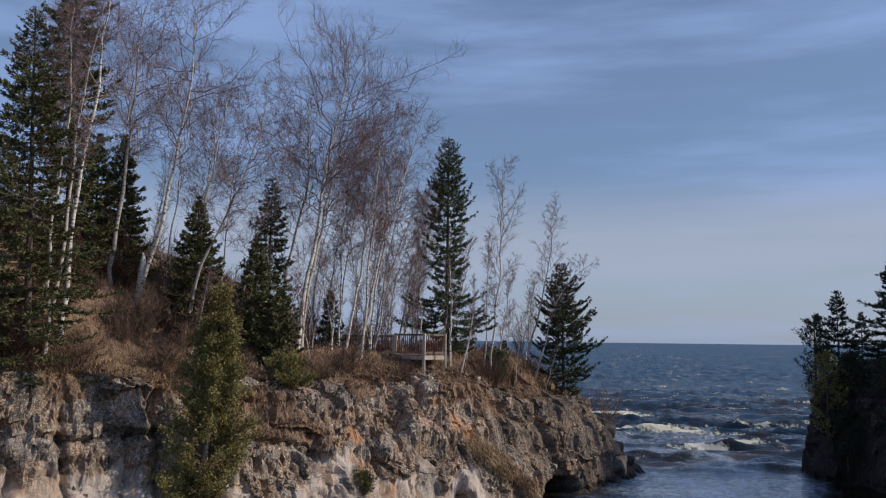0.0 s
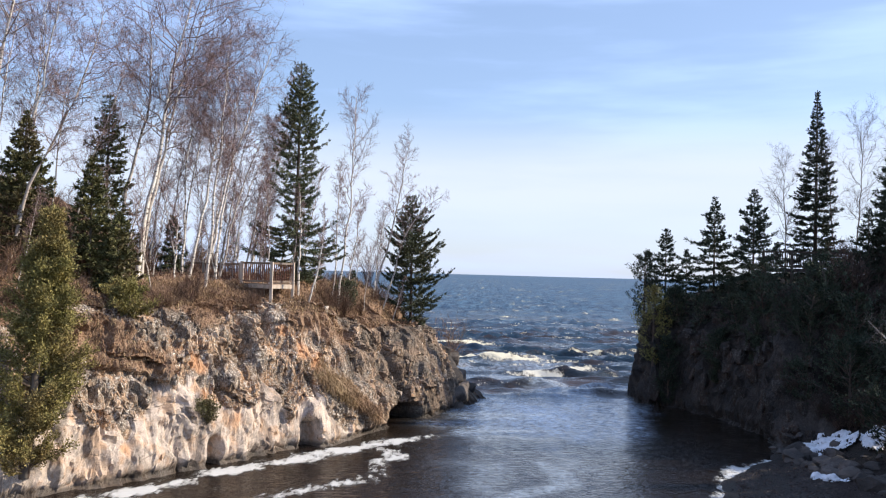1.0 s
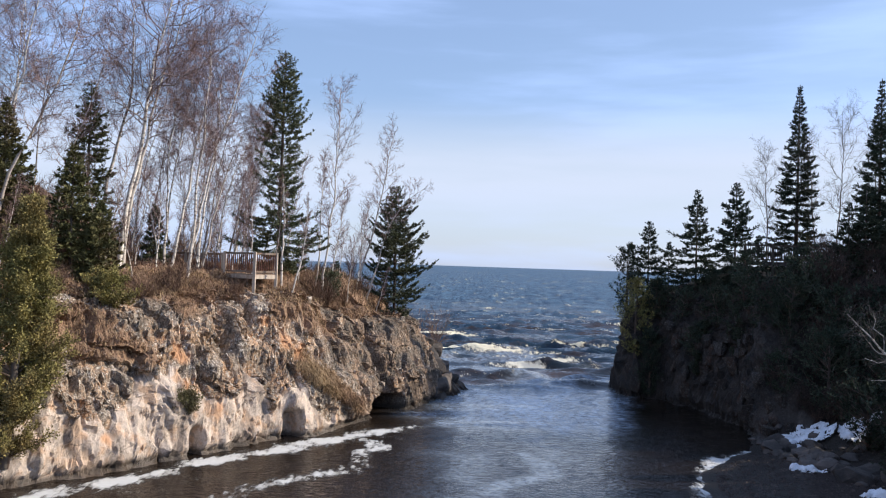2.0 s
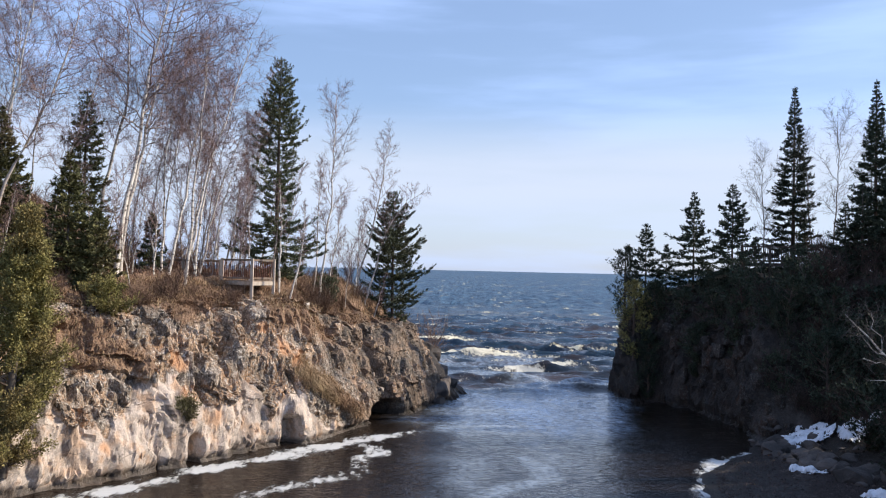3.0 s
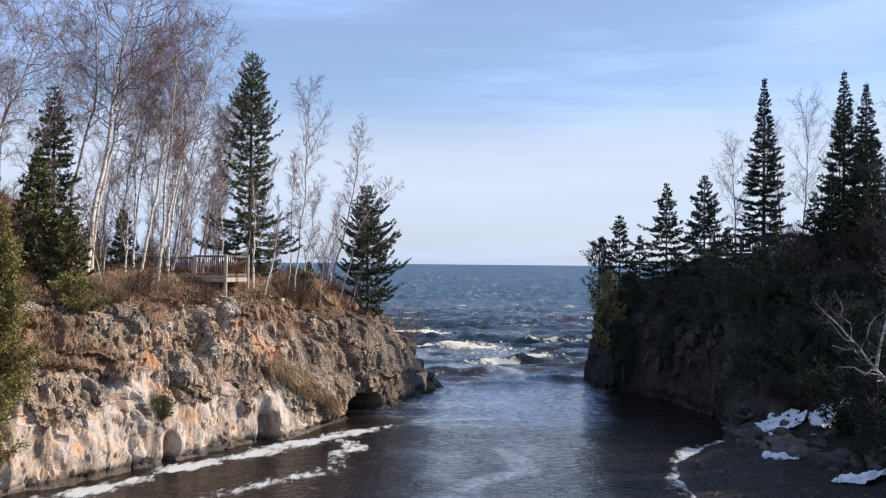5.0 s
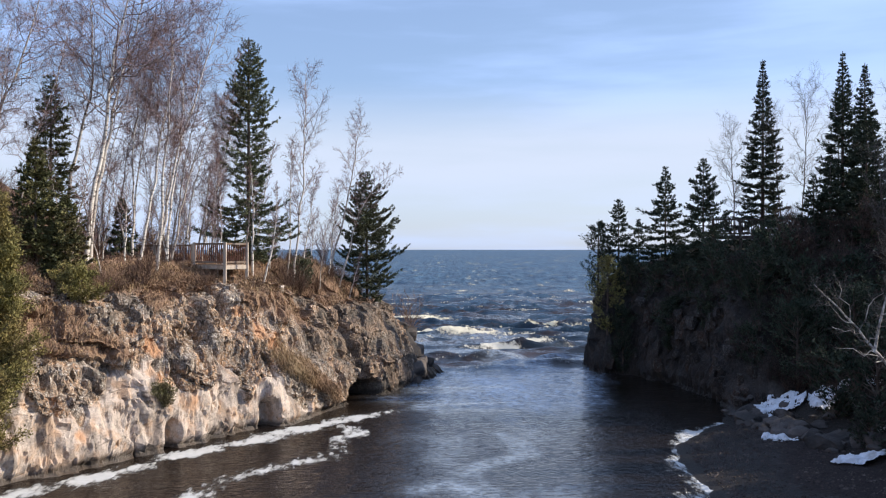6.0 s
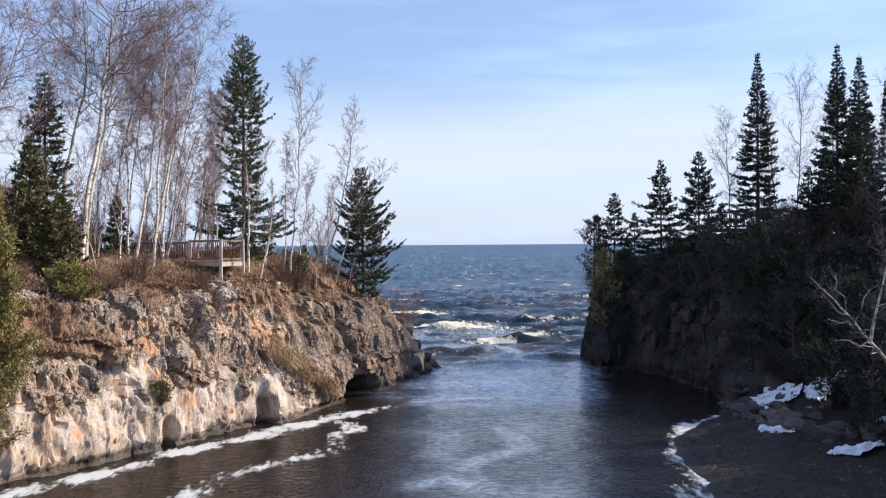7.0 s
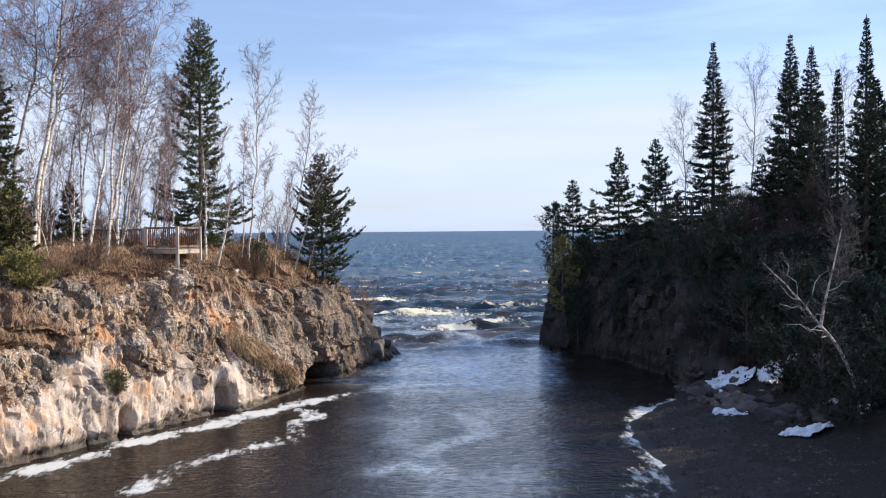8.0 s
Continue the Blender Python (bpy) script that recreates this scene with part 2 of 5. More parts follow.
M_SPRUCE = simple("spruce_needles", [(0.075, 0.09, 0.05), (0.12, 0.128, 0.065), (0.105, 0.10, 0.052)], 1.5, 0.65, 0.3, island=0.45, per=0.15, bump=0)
# sunlit copy of the spruce needles: the sun is put into the colour
M_LIT_NEEDLES = simple("lit_spruce_needles", [(0.095, 0.100, 0.042), (0.15, 0.142, 0.058), (0.13, 0.105, 0.05)], 1.5, 0.65, 0.3, island=0.45, bump=0)
# needles of the right bank, with its shade mixed into the green
M_FIR_SHADE = simple("shaded_fir_needles", [(0.038, 0.052, 0.036), (0.062, 0.073, 0.047)], 1.5, 0.8, 0.12, island=0.4, per=0.15, bump=0)
M_CEDAR = simple("cedar_sprays", [(0.20, 0.185, 0.062), (0.28, 0.24, 0.085), (0.24, 0.185, 0.075)], 1.2, 0.7, 0.25, island=0.45, bump=0)
M_SHRUB = simple("shrub_twigs", [(0.19, 0.118, 0.08), (0.12, 0.078, 0.056)], 2.0, island=0.45, per=0.25, bump=0)
M_GRASS = simple("dry_grass", [(0.44, 0.32, 0.18), (0.32, 0.22, 0.13), (0.26, 0.165, 0.10)], 1.3, island=0.35, bump=0)
M_RUST = simple("dead_bracken", [(0.22, 0.125, 0.08), (0.14, 0.082, 0.058)], 1.3, island=0.4, bump=0)
M_WOOD = simple("weathered_boards", [(0.30, 0.21, 0.15), (0.20, 0.135, 0.095), (0.26, 0.22, 0.18)], 5.0, stretch=(1, 1, 0.25), per=0.2)
# walkway boards, dark because the trees' shade is put into the colour
M_SHADEWOOD = simple("shaded_boards", [(0.075, 0.058, 0.046), (0.045, 0.035, 0.03), (0.10, 0.085, 0.07)], 5.0, stretch=(1, 1, 0.25), per=0.2)
M_POST = simple("grey_post_wood", [(0.60, 0.51, 0.42), (0.44, 0.36, 0.28)], 6.0, stretch=(1, 1, 0.2), per=0.1)
M_PICKET = simple("red_brown_picket", [(0.26, 0.12, 0.075), (0.17, 0.08, 0.052)], 6.0, stretch=(1, 1, 0.3), per=0.2)
M_STONE = simple("boulder_stone", [(0.075, 0.066, 0.06), (0.12, 0.10, 0.088), (0.05, 0.045, 0.042)], 2.2, 0.85, per=0.25, bump=0.8, dist=0.08)
M_SNOW = simple("old_snow", [(0.82, 0.83, 0.86), (0.70, 0.71, 0.74), (0.50, 0.48, 0.46)], 5.0, 0.6, 0.4, bump=0.7, dist=0.04)
M_GRAVEL = simple("beach_pebbles", [(0.055, 0.040, 0.034), (0.032, 0.024, 0.021), (0.10, 0.078, 0.066)], 6.0, 0.75, island=0.5, bump=0.3)


# ---- mesh tools ----
def mesh_of(name, v, f, material, smooth=False):
    """A mesh from arrays: v (n, 3), f (m, 3) or (m, 4)."""
    me = bpy.data.meshes.new(name)
    v, f = np.asarray(v, dtype=np.float32), np.asarray(f, dtype=np.int32)
    k = f.shape[1]
    me.vertices.add(len(v))
    me.vertices.foreach_set("co", v.ravel())
    me.loops.add(len(f) * k)
    me.loops.foreach_set("vertex_index", f.ravel())
    me.polygons.add(len(f))
    me.polygons.foreach_set("loop_start", np.arange(0, len(f) * k, k, dtype=np.int32))
    me.update(calc_edges=True)
    me.polygons.foreach_set("use_smooth", np.full(len(f), smooth))
    me.materials.append(material)
    return me


def part(name, v, f, material, parent, label="", smooth=False):
    ob = new(name, mesh_of(name, v, f, material, smooth))
    ob.parent = parent
    return tagged(ob, label)


def thing(name, m, label, category, group="", kind=""):
    ob = new(name)
    ob.empty_display_size = 0.2
    ob.matrix_basis = m
    return tagged(ob, label, category, group, kind)


def join(*pieces):
    vs, fs, n = [], [], 0
    if len({f.shape[1] for _, f in pieces}) > 1:
        pieces = [(v, f if f.shape[1] == 3 else np.concatenate([f[:, :3], f[:, [0, 2, 3]]])) for v, f in pieces]
    for v, f in pieces:
        vs.append(v)
        fs.append(f + n)
        n += len(v)
    return np.concatenate(vs), np.concatenate(fs)


def sweep(P, R, sides=3, flat=1.0):
    """Tapering tubes along many paths at once: P (n, k, 3), R (n, k). flat squeezes them in height."""
    P, R = np.asarray(P, float), np.asarray(R, float)
    n, k, _ = P.shape
    T = np.gradient(P, axis=1)
    T /= np.linalg.norm(T, axis=2, keepdims=True) + 1e-9
    ref = np.where(np.abs(T[..., 2:3]) > 0.9, np.array([1.0, 0, 0]), np.array([0, 0, 1.0]))
    A = np.cross(T, ref)
    A /= np.linalg.norm(A, axis=2, keepdims=True) + 1e-9
    B = np.cross(T, A)
    ang = np.arange(sides) * 2 * np.pi / sides
    V = P[:, :, None] + R[:, :, None, None] * (A[:, :, None] * np.cos(ang)[None, None, :, None] + flat * B[:, :, None] * np.sin(ang)[None, None, :, None])
    i = np.arange(n)[:, None, None] * k * sides + np.arange(k - 1)[None, :, None] * sides
    j, j2 = np.arange(sides)[None, None], (np.arange(sides) + 1)[None, None] % sides
    F = np.stack([i + j, i + j2, i + sides + j2, i + sides + j], axis=-1).reshape(-1, 4)
    return V.reshape(-1, 3), F


def spikes(P, r):
    """Thin pointed twigs, three-sided, from P[:, 0] to P[:, -1]."""
    a, b = P[:, 0], P[:, -1]
    d = b - a
    u = np.cross(d, np.where(np.abs(d[:, 2:]) > 0.8 * np.linalg.norm(d, axis=1, keepdims=True), np.array([1.0, 0, 0]), np.array([0, 0, 1.0])))
    u *= r / (np.linalg.norm(u, axis=1, keepdims=True) + 1e-9)
    w = np.cross(d, u)
    w *= r / (np.linalg.norm(w, axis=1, keepdims=True) + 1e-9)
    V = np.stack([a + u, a - 0.5 * u + 0.87 * w, a - 0.5 * u - 0.87 * w, b], 1).reshape(-1, 3)
    F = (np.arange(len(P))[:, None, None] * 4 + np.array([(0, 1, 3), (1, 2, 3), (2, 0, 3)])[None]).reshape(-1, 3)
    return V, F


def box(x0, x1, y0, y1, z0, z1):
    v = np.array([(x, y, z) for x in (x0, x1) for y in (y0, y1) for z in (z0, z1)], float)
    return v, np.array([(0, 1, 3, 2), (4, 6, 7, 5), (0, 4, 5, 1), (2, 3, 7, 6), (0, 2, 6, 4), (1, 5, 7, 3)])


def beam(p, q, w, h):
    """A squared timber from p to q, w across and h deep."""
    p, q = np.array(p, float), np.array(q, float)
    t = (q - p) / np.linalg.norm(q - p)
    ref = np.array([0, 0, 1.0]) if abs(t[2]) < 0.9 else np.array([1.0, 0, 0])
    a = np.cross(t, ref)
    a /= np.linalg.norm(a)
    b = np.cross(a, t)
    v = np.array([e + sa * a * w / 2 + sb * b * h / 2 for e in (p, q) for sa in (-1, 1) for sb in (-1, 1)])
    return v, np.array([(0, 1, 3, 2), (4, 6, 7, 5), (0, 4, 5, 1), (2, 3, 7, 6), (0, 2, 6, 4), (1, 5, 7, 3)])


def hashed(i, j, k, seed):
    h = (i * 374761393 + j * 668265263 + k * 2147483647 + seed * 1274126177) & 0xFFFFFFFF
    h = ((h ^ (h >> 13)) * 1274126177) & 0xFFFFFFFF
    h = ((h ^ (h >> 16)) * 2246822519) & 0xFFFFFFFF
    return ((h ^ (h >> 15)) & 0xFFFFFF) / float(0xFFFFFF)


def vnoise(p, seed=0):
    """Smooth noise in 0..1 at points p (n, 3)."""
    c = np.floor(p).astype(np.int64)
    f = p - c
    f = f * f * (3 - 2 * f)
    out = 0
    for dx in (0, 1):
        for dy in (0, 1):
            for dz in (0, 1):
                w = (f[:, 0] if dx else 1 - f[:, 0]) * (f[:, 1] if dy else 1 - f[:, 1]) * (f[:, 2] if dz else 1 - f[:, 2])
                out = out + w * hashed(c[:, 0] + dx, c[:, 1] + dy, c[:, 2] + dz, seed)
    return out


def fbm(p, octaves=4, seed=0):
    out, amp, tot = 0, 1.0, 0
    for o in range(octaves):
        out = out + amp * vnoise(p * 2 ** o, seed + o)
        tot += amp
        amp *= 0.5
    return out / tot


def blocks(p, seed=0):
    """For the nearest cell: its random value, how far its edge is, and the tilt of its face."""
    c = np.floor(p).astype(np.int64)
    d1, d2, val, tilt = np.full(len(p), 9.0), np.full(len(p), 9.0), np.zeros(len(p)), np.zeros(len(p))
    for dx in (-1, 0, 1):
        for dy in (-1, 0, 1):
            for dz in (-1, 0, 1):
                i, j, k = c[:, 0] + dx, c[:, 1] + dy, c[:, 2] + dz
                q = np.stack([i + hashed(i, j, k, seed), j + hashed(i, j, k, seed + 7), k + hashed(i, j, k, seed + 13)], 1)
                d = np.linalg.norm(p - q, axis=1)
                near = d < d1
                d2 = np.where(near, d1, np.minimum(d2, d))
                val = np.where(near, hashed(i, j, k, seed + 29), val)
                way = np.stack([hashed(i, j, k, seed + 31), hashed(i, j, k, seed + 37), hashed(i, j, k, seed + 41)], 1) - 0.5
                way[:, 2] *= 0.4
                tilt = np.where(near, ((p - q) * way).sum(1), tilt)
                d1 = np.where(near, d, d1)
    return val, d2 - d1, tilt


def signed_distance(xy, poly):
    """Distance to a closed outline, positive inside."""
    poly = np.asarray(poly, float)
    a, b = poly, np.roll(poly, -1, axis=0)
    best, inside = np.full(len(xy), 1e9), np.zeros(len(xy), bool)
    for (ax, ay), (bx, by) in zip(a, b):
        ex, ey = bx - ax, by - ay
        t = np.clip(((xy[:, 0] - ax) * ex + (xy[:, 1] - ay) * ey) / (ex * ex + ey * ey), 0, 1)
        best = np.minimum(best, np.hypot(xy[:, 0] - ax - t * ex, xy[:, 1] - ay - t * ey))
        cross = ((ay > xy[:, 1]) != (by > xy[:, 1])) & (xy[:, 0] < (bx - ax) * (xy[:, 1] - ay) / (by - ay + 1e-12) + ax)
        inside ^= cross
    return np.where(inside, best, -best)


def near_path(xy, path):
    """Distance to an open line."""
    best = np.full(len(xy), 1e9)
    for (ax, ay), (bx, by) in zip(path[:-1], path[1:]):
        ex, ey = bx - ax, by - ay
        t = np.clip(((xy[:, 0] - ax) * ex + (xy[:, 1] - ay) * ey) / (ex * ex + ey * ey), 0, 1)
        best = np.minimum(best, np.hypot(xy[:, 0] - ax - t * ex, xy[:, 1] - ay - t * ey))
    return best


def smooth(x, lo, hi):
    t = np.clip((x - lo) / (hi - lo), 0, 1)
    return t * t * (3 - 2 * t)


def spaced(lo, d0, d1, hi, step, grow=1.22):
    """Grid lines: even steps from d0 to d1, widening out to lo and hi."""
    mid = list(np.arange(d0, d1, step))
    up, s = [mid[-1]], step
    while up[-1] < hi:
        s *= grow
        up.append(min(hi, up[-1] + s))
    dn, s = [mid[0]], step
    while dn[-1] > lo:
        s *= grow
        dn.append(max(lo, dn[-1] - s))
    return np.array(dn[:0:-1] + mid + up[1:])


def inland(far, coarse):
    """Grid lines in from a shore: close together on the cliff's foot and face, wider up the bank."""
    vs = list(np.arange(-1.0, 0.9, 0.035 * coarse)) + list(np.arange(0.9, 5.2, 0.07 * coarse))
    s = 0.08 * coarse
    while vs[-1] < far:
        vs.append(vs[-1] + s)
        s = s * 1.03 if vs[-1] < 25 else s * 1.2
    return np.array([-40, -20, -10, -6, -4, -3, -2.2, -1.6] + [-1.25] + vs)


def grid(us, vs):
    n, m = len(us), len(vs)
    U, V = np.meshgrid(us, vs, indexing="ij")
    i = (np.arange(n - 1)[:, None] * m + np.arange(m - 1)[None]).ravel()
    return U.ravel(), V.ravel(), np.stack([i, i + m, i + m + 1, i + 1], 1)


# ---- the two banks ----
LEFT = [(-400, -200), (-60, -80), (-34, -20), (-27.5, 8), (-23.2, 20), (-19.6, 25.6), (-15.82, 30.04), (-14.41, 31.37), (-13.11, 33.2),
        (-12.21, 34.04), (-10.91, 35.76), (-9.78, 37.89), (-8.85, 39.41), (-7.69, 40.27), (-6.37, 42.27), (-5.3, 45.28),
        (-4.36, 48.0), (-2.82, 49.9), (-1.62, 54.4), (-0.65, 58.9), (-2.2, 62), (-6, 65), (-16, 70), (-45, 88), (-150, 160), (-400, 300)]
RIGHT = [(400, -200), (20, -120), (-6, -60), (-9, -20), (-6.5, 3), (0, 15), (5.5, 22), (8.51, 25.93), (9.4, 27.5), (9.49, 30.08), (9.57, 32.4), (9.9, 35.1), (10.56, 36.83),
         (12.32, 39.46), (13.94, 41.12), (14.83, 45.07), (15.15, 48.54), (14.58, 51.1), (13.7, 54.41), (12.42, 56.88), (11.0, 57.42), (10.17, 58.22),
         (10.4, 62), (12.5, 67), (26, 76), (70, 95), (180, 160), (400, 300)]


def left_height(x, y, d):
    """Height of the left bank at a distance d in from its shore."""
    edge = 6.7 - 1.6 * smooth(y, 43, 50) - 0.6 * smooth(y, 54, 60) + 0.5 * smooth(-y, -32, -26)
    wide = 3.0 - 0.6 * smooth(y, 43, 50) + 5.5 * np.exp(-((x + 0.3) ** 2 + (y - 59.5) ** 2) / 14)
    t = d / wide
    face = np.interp(t, [-3, 0, 0.07, 0.16, 0.30, 0.42, 0.60, 0.80, 1.0], [-1.2, 0, 0.16, 0.34, 0.42, 0.60, 0.72, 0.93, 1.0]) * edge
    back = np.maximum(d - wide, 0)
    z = face + (7.9 - edge) * smooth(back, 0, 3.2) + 0.02 * np.minimum(back, 60)
    hill = np.maximum(0, -19.5 - x - 0.15 * (y - 30))
    z += np.where(d > wide * 0.8, 1, 0) * 11 * (1 - np.exp(-0.80 * hill / 11)) * smooth(back, 0, 5)
    z -= 1.7 * smooth(y, 50, 56) * smooth(back, 0, 2) * (1 - smooth(back, 6, 14))
    return z


def right_height(x, y, d):
    cliff = smooth(y, 43.5, 48)
    strand = 6.2 - 4.2 * smooth(y, 34, 41)
    beach = 0.075 * np.minimum(d, strand) + 0.5 * np.maximum(d - strand, 0)
    beach = np.minimum(beach, 8.6 + 0.015 * d)
    t = d / 2.6
    rock = np.interp(t, [-3, 0, 0.06, 0.2, 0.4, 0.7, 1.0], [-1.2, 0, 0.18, 0.5, 0.72, 0.9, 1.0]) * 6.9 + np.clip(d - 2.6, 0, 6) * 0.32
    z = beach * (1 - cliff) + rock * cliff
    z = np.where(d < 0, np.maximum(d * (0.12 + 0.6 * cliff), -2.5), z)
    look_out = 6.9 * np.exp(-(x * x + y * y) / 34)
    return np.where(look_out > 0.4, np.maximum(z, look_out), z)


LAND = {}
# top of the wave-washed pale rock, by distance along the left shore
WASH_RUN = [-12, -3, 0.8, 1.0, 1.5, 2.3, 3.2, 4.3, 5.0, 6.7, 6.9, 8.4, 9.4, 10.2, 11.0, 11.3, 12.7, 13.2, 13.6, 16, 20]
WASH_TOP = [3.2, 3.6, 4.1, 3.2, 2.6, 2.0, 2.0, 2.6, 3.2, 3.4, 2.5, 2.0, 2.2, 3.1, 3.0, 1.6, 2.2, 2.3, 1.1, 0.5, 0.2]
# clefts in the face: distance along the shore, width, depth, bottom and top
CLEFTS = [(9.8, 0.28, 0.9, 3.9, 6.6), (10.8, 0.16, 0.6, 4.8, 6.8), (11.5, 0.14, 0.6, 5.2, 6.8), (7.85, 0.2, 0.5, 2.9, 4.3), (15.3, 0.14, 0.5, 3.6, 5.6), (16.9, 0.16, 0.5, 3.2, 5.4),
          (18.6, 0.2, 0.5, 2.6, 5.2), (12.9, 0.15, 0.5, 2.2, 3.4), (2.0, 0.14, 0.4, 2.0, 3.8), (-1.6, 0.3, 1.1, 1.5, 6.4), (-5.2, 0.15, 0.5, 2.5, 5.8), (-7.0, 0.2, 0.5, 2.0, 5.6), (21.2, 0.3, 0.6, 0.8, 4.6)]


def land(name, outline, heights, origin, along, us, vs, material, label, rocky):
    """A bank as one sheet: us run along its shore and vs inland."""
    U, V, F = grid(us, vs)
    ex, ey = along
    side = 1 if name == "left_headland" else -1
    rel = np.asarray(outline, float) - origin
    ab = np.stack([rel @ (ex, ey), side * (rel @ (-ey, ex))], 1)
    ab = ab[(ab[:, 0] > us[0] * 0.2) & (np.abs(ab[:, 1]) < (25 if side > 0 else 45))]
    ab = ab[np.argsort(ab[:, 0])]
    bend = np.interp(us, ab[:, 0], ab[:, 1])
    kern = np.hanning(41)
    bend = np.convolve(np.pad(bend, 20, "edge"), kern / kern.sum(), "valid")
    V = V + np.repeat(bend, len(vs))
    x, y = origin[0] + U * ex - side * V * ey, origin[1] + U * ey + side * V * ex
    if side < 0:
        F = F[:, ::-1]
    xy = np.stack([x, y], 1)
    p2 = np.stack([x, y, 0 * x], 1)
    wob = (fbm(p2 * 0.35, 4, 3) - 0.5) * 1.6
    d = signed_distance(xy, outline)
    e = 0.05
    gx = (signed_distance(xy + (e, 0), outline) - d) / e
    gy = (signed_distance(xy + (0, e), outline) - d) / e
    near = smooth(-np.abs(d), -40, -10)
    d2 = d + wob * rocky(x, y) * near * smooth(d, -0.5, 2.0)
    if side > 0:  # the gully behind the cedar
        d2 = d2 - 1.6 * np.exp(-((x + 17.6) ** 2 + (y - 27.6) ** 2) / 2.2)
    z = heights(x, y, d2)
    p = np.stack([x, y, z], 1)
    apron = 5.0 * np.exp(-((x + 0.3) ** 2 + (y - 59.5) ** 2) / 14)
    rk = rocky(x, y) * smooth(d2, -1.0, 0.1) * (1 - smooth(d2, 3.2 + apron, 4.6 + apron))
    big, bedge, btilt = blocks(p * (0.60, 0.60, 0.62), 5)
    mid, medge, mtilt = blocks(p * (1.5, 1.5, 0.55) + 3, 11)
    small, sedge, stilt = blocks(p * (3.4, 3.4, 1.7) + 9, 17)
    tiny, tedge, ttilt = blocks(p * (6.5, 6.5, 3.8) + 4, 19)
    run = (x + 15.82) * 0.614 + (y - 30.04) * 0.789
    foot = np.interp(run, WASH_RUN, WASH_TOP) if side > 0 else 2.3 + 0 * x
    washed = 1 - smooth(z - foot + (fbm(p * (1.6, 1.6, 0.6), 4, 27) - 0.5) * 1.8, -0.15, 0.25)
    washed *= 1 - 0.6 * smooth(y, 41, 46)
    calm = 1 - 0.65 * smooth(y, 42, 46) * (side > 0)
    crag = (big - 0.5) * 0.50 + btilt * 0.45 + (mid - 0.5) * 0.26 + mtilt * 0.16 + calm * ((small - 0.5) * 0.15 + stilt * 0.16 + (tiny - 0.5) * 0.06 + ttilt * 0.09) + (fbm(p * 3.0, 4, 37) - 0.5) * 0.10
    crag -= 0.22 * (1 - smooth(medge, 0, 0.07)) * smooth(mid, 0.4, 0.55) + 0.09 * (1 - smooth(sedge, 0, 0.12)) * smooth(small, 0.35, 0.5)
    worn = (fbm(p * (0.8, 0.8, 0.3), 3, 33) - 0.5) * 1.0 + btilt * 0.45 + mtilt * 0.10 + (mid - 0.5) * 0.05 + (fbm(p * (2.2, 2.2, 1.1), 5, 35) - 0.5) * 0.42 + (small - 0.5) * 0.05 + stilt * 0.08 + ttilt * 0.05
    worn -= 0.16 * (1 - smooth(medge, 0, 0.05)) * smooth(mid, 0.6, 0.66)
    out = crag * (1 - washed) + worn * washed
    if side > 0:  # the undercut under the long ledge, and the sea cave
        lip = np.interp(run, [-6, 0, 2, 4, 5.8, 7.5], [5.0, 4.75, 4.4, 3.95, 3.5, 3.4]) + (vnoise(p * (0.9, 0.9, 0), 3) - 0.5) * 0.5
        out += (0.20 * np.exp(-((z - lip - 0.22) / 0.2) ** 2) - 0.34 * np.exp(-((z - lip + 0.16) / 0.17) ** 2)) * smooth(run, -7, -5) * (1 - smooth(run, 6.4, 7.6)) * smooth(fbm(p * (0.6, 0.6, 0), 2, 9), 0.36, 0.5)
        for at, half, deep, low, high in CLEFTS:
            away = run - at + (fbm(p * (0.2, 0.2, 1.1), 3, int(at * 10) + 200) - 0.5) * 0.9
            out -= deep * np.exp(-(away / half) ** 2) * smooth(z, low - 0.3, low + 0.3) * (1 - smooth(z, high - 0.4, high + 0.3))
        shelf = smooth(x, -8.4, -7.9) * (1 - smooth(x, -5.9, -5.5)) * np.exp(-((z - 3.3 + 2.3 * (x + 8.1) / 2.2) / 0.3) ** 2) * (y < 46)
        out += 0.35 * shelf
        out -= 2.6 * np.exp(-(((x + 4.6) ** 2 + (y - 47.9) ** 2) / 1.5) ** 2) * (1 - smooth(z, 0.6, 1.05))
        out -= 1.0 * np.exp(-(((x + 8.2) ** 2 + (y - 39.9) ** 2) / 0.16) ** 2) * (1 - smooth(z, 1.0, 1.5))
        out -= 0.9 * np.exp(-(((x + 11.2) ** 2 + (y - 35.4) ** 2) / 0.10) ** 2) * (1 - smooth(z, 1.0, 1.6))
    out -= 0.22 * np.exp(-((z - 0.12) / 0.2) ** 2)
    out *= rk * smooth(z, -0.9, 0.0) * (1 - np.exp(-((x + 0.8) ** 2 + (y - 58.5) ** 2) / 9))
    x2, y2 = x - gx * out, y - gy * out
    z2 = z + rk * ((mid - 0.5) * 0.16 + stilt * 0.12) * smooth(z, 0.6, 1.4) * (1 - washed)
    soft = smooth(d2, 2.5, 5) * near * rocky(x, y) + (1 - rocky(x, y)) * smooth(d2, 5.5, 8.0) * near
    z2 = z2 + soft * ((fbm(p2 * 0.5, 4, 41) - 0.5) * 1.1 + (fbm(p2 * 2.2, 3, 43) - 0.5) * 0.3)
    me = mesh_of(name, np.stack([x2, y2, z2], 1), F, material)
    me.polygons.foreach_set("use_smooth", ((washed[F].min(1) > 0.5) & (sedge[F].min(1) > 0.12)) | (rocky(x, y)[F].max(1) < 0.5))
    earth = smooth(d2 - apron + (fbm(p * 0.8, 3, 51) - 0.5) * 3.0, 2.2, 3.6)
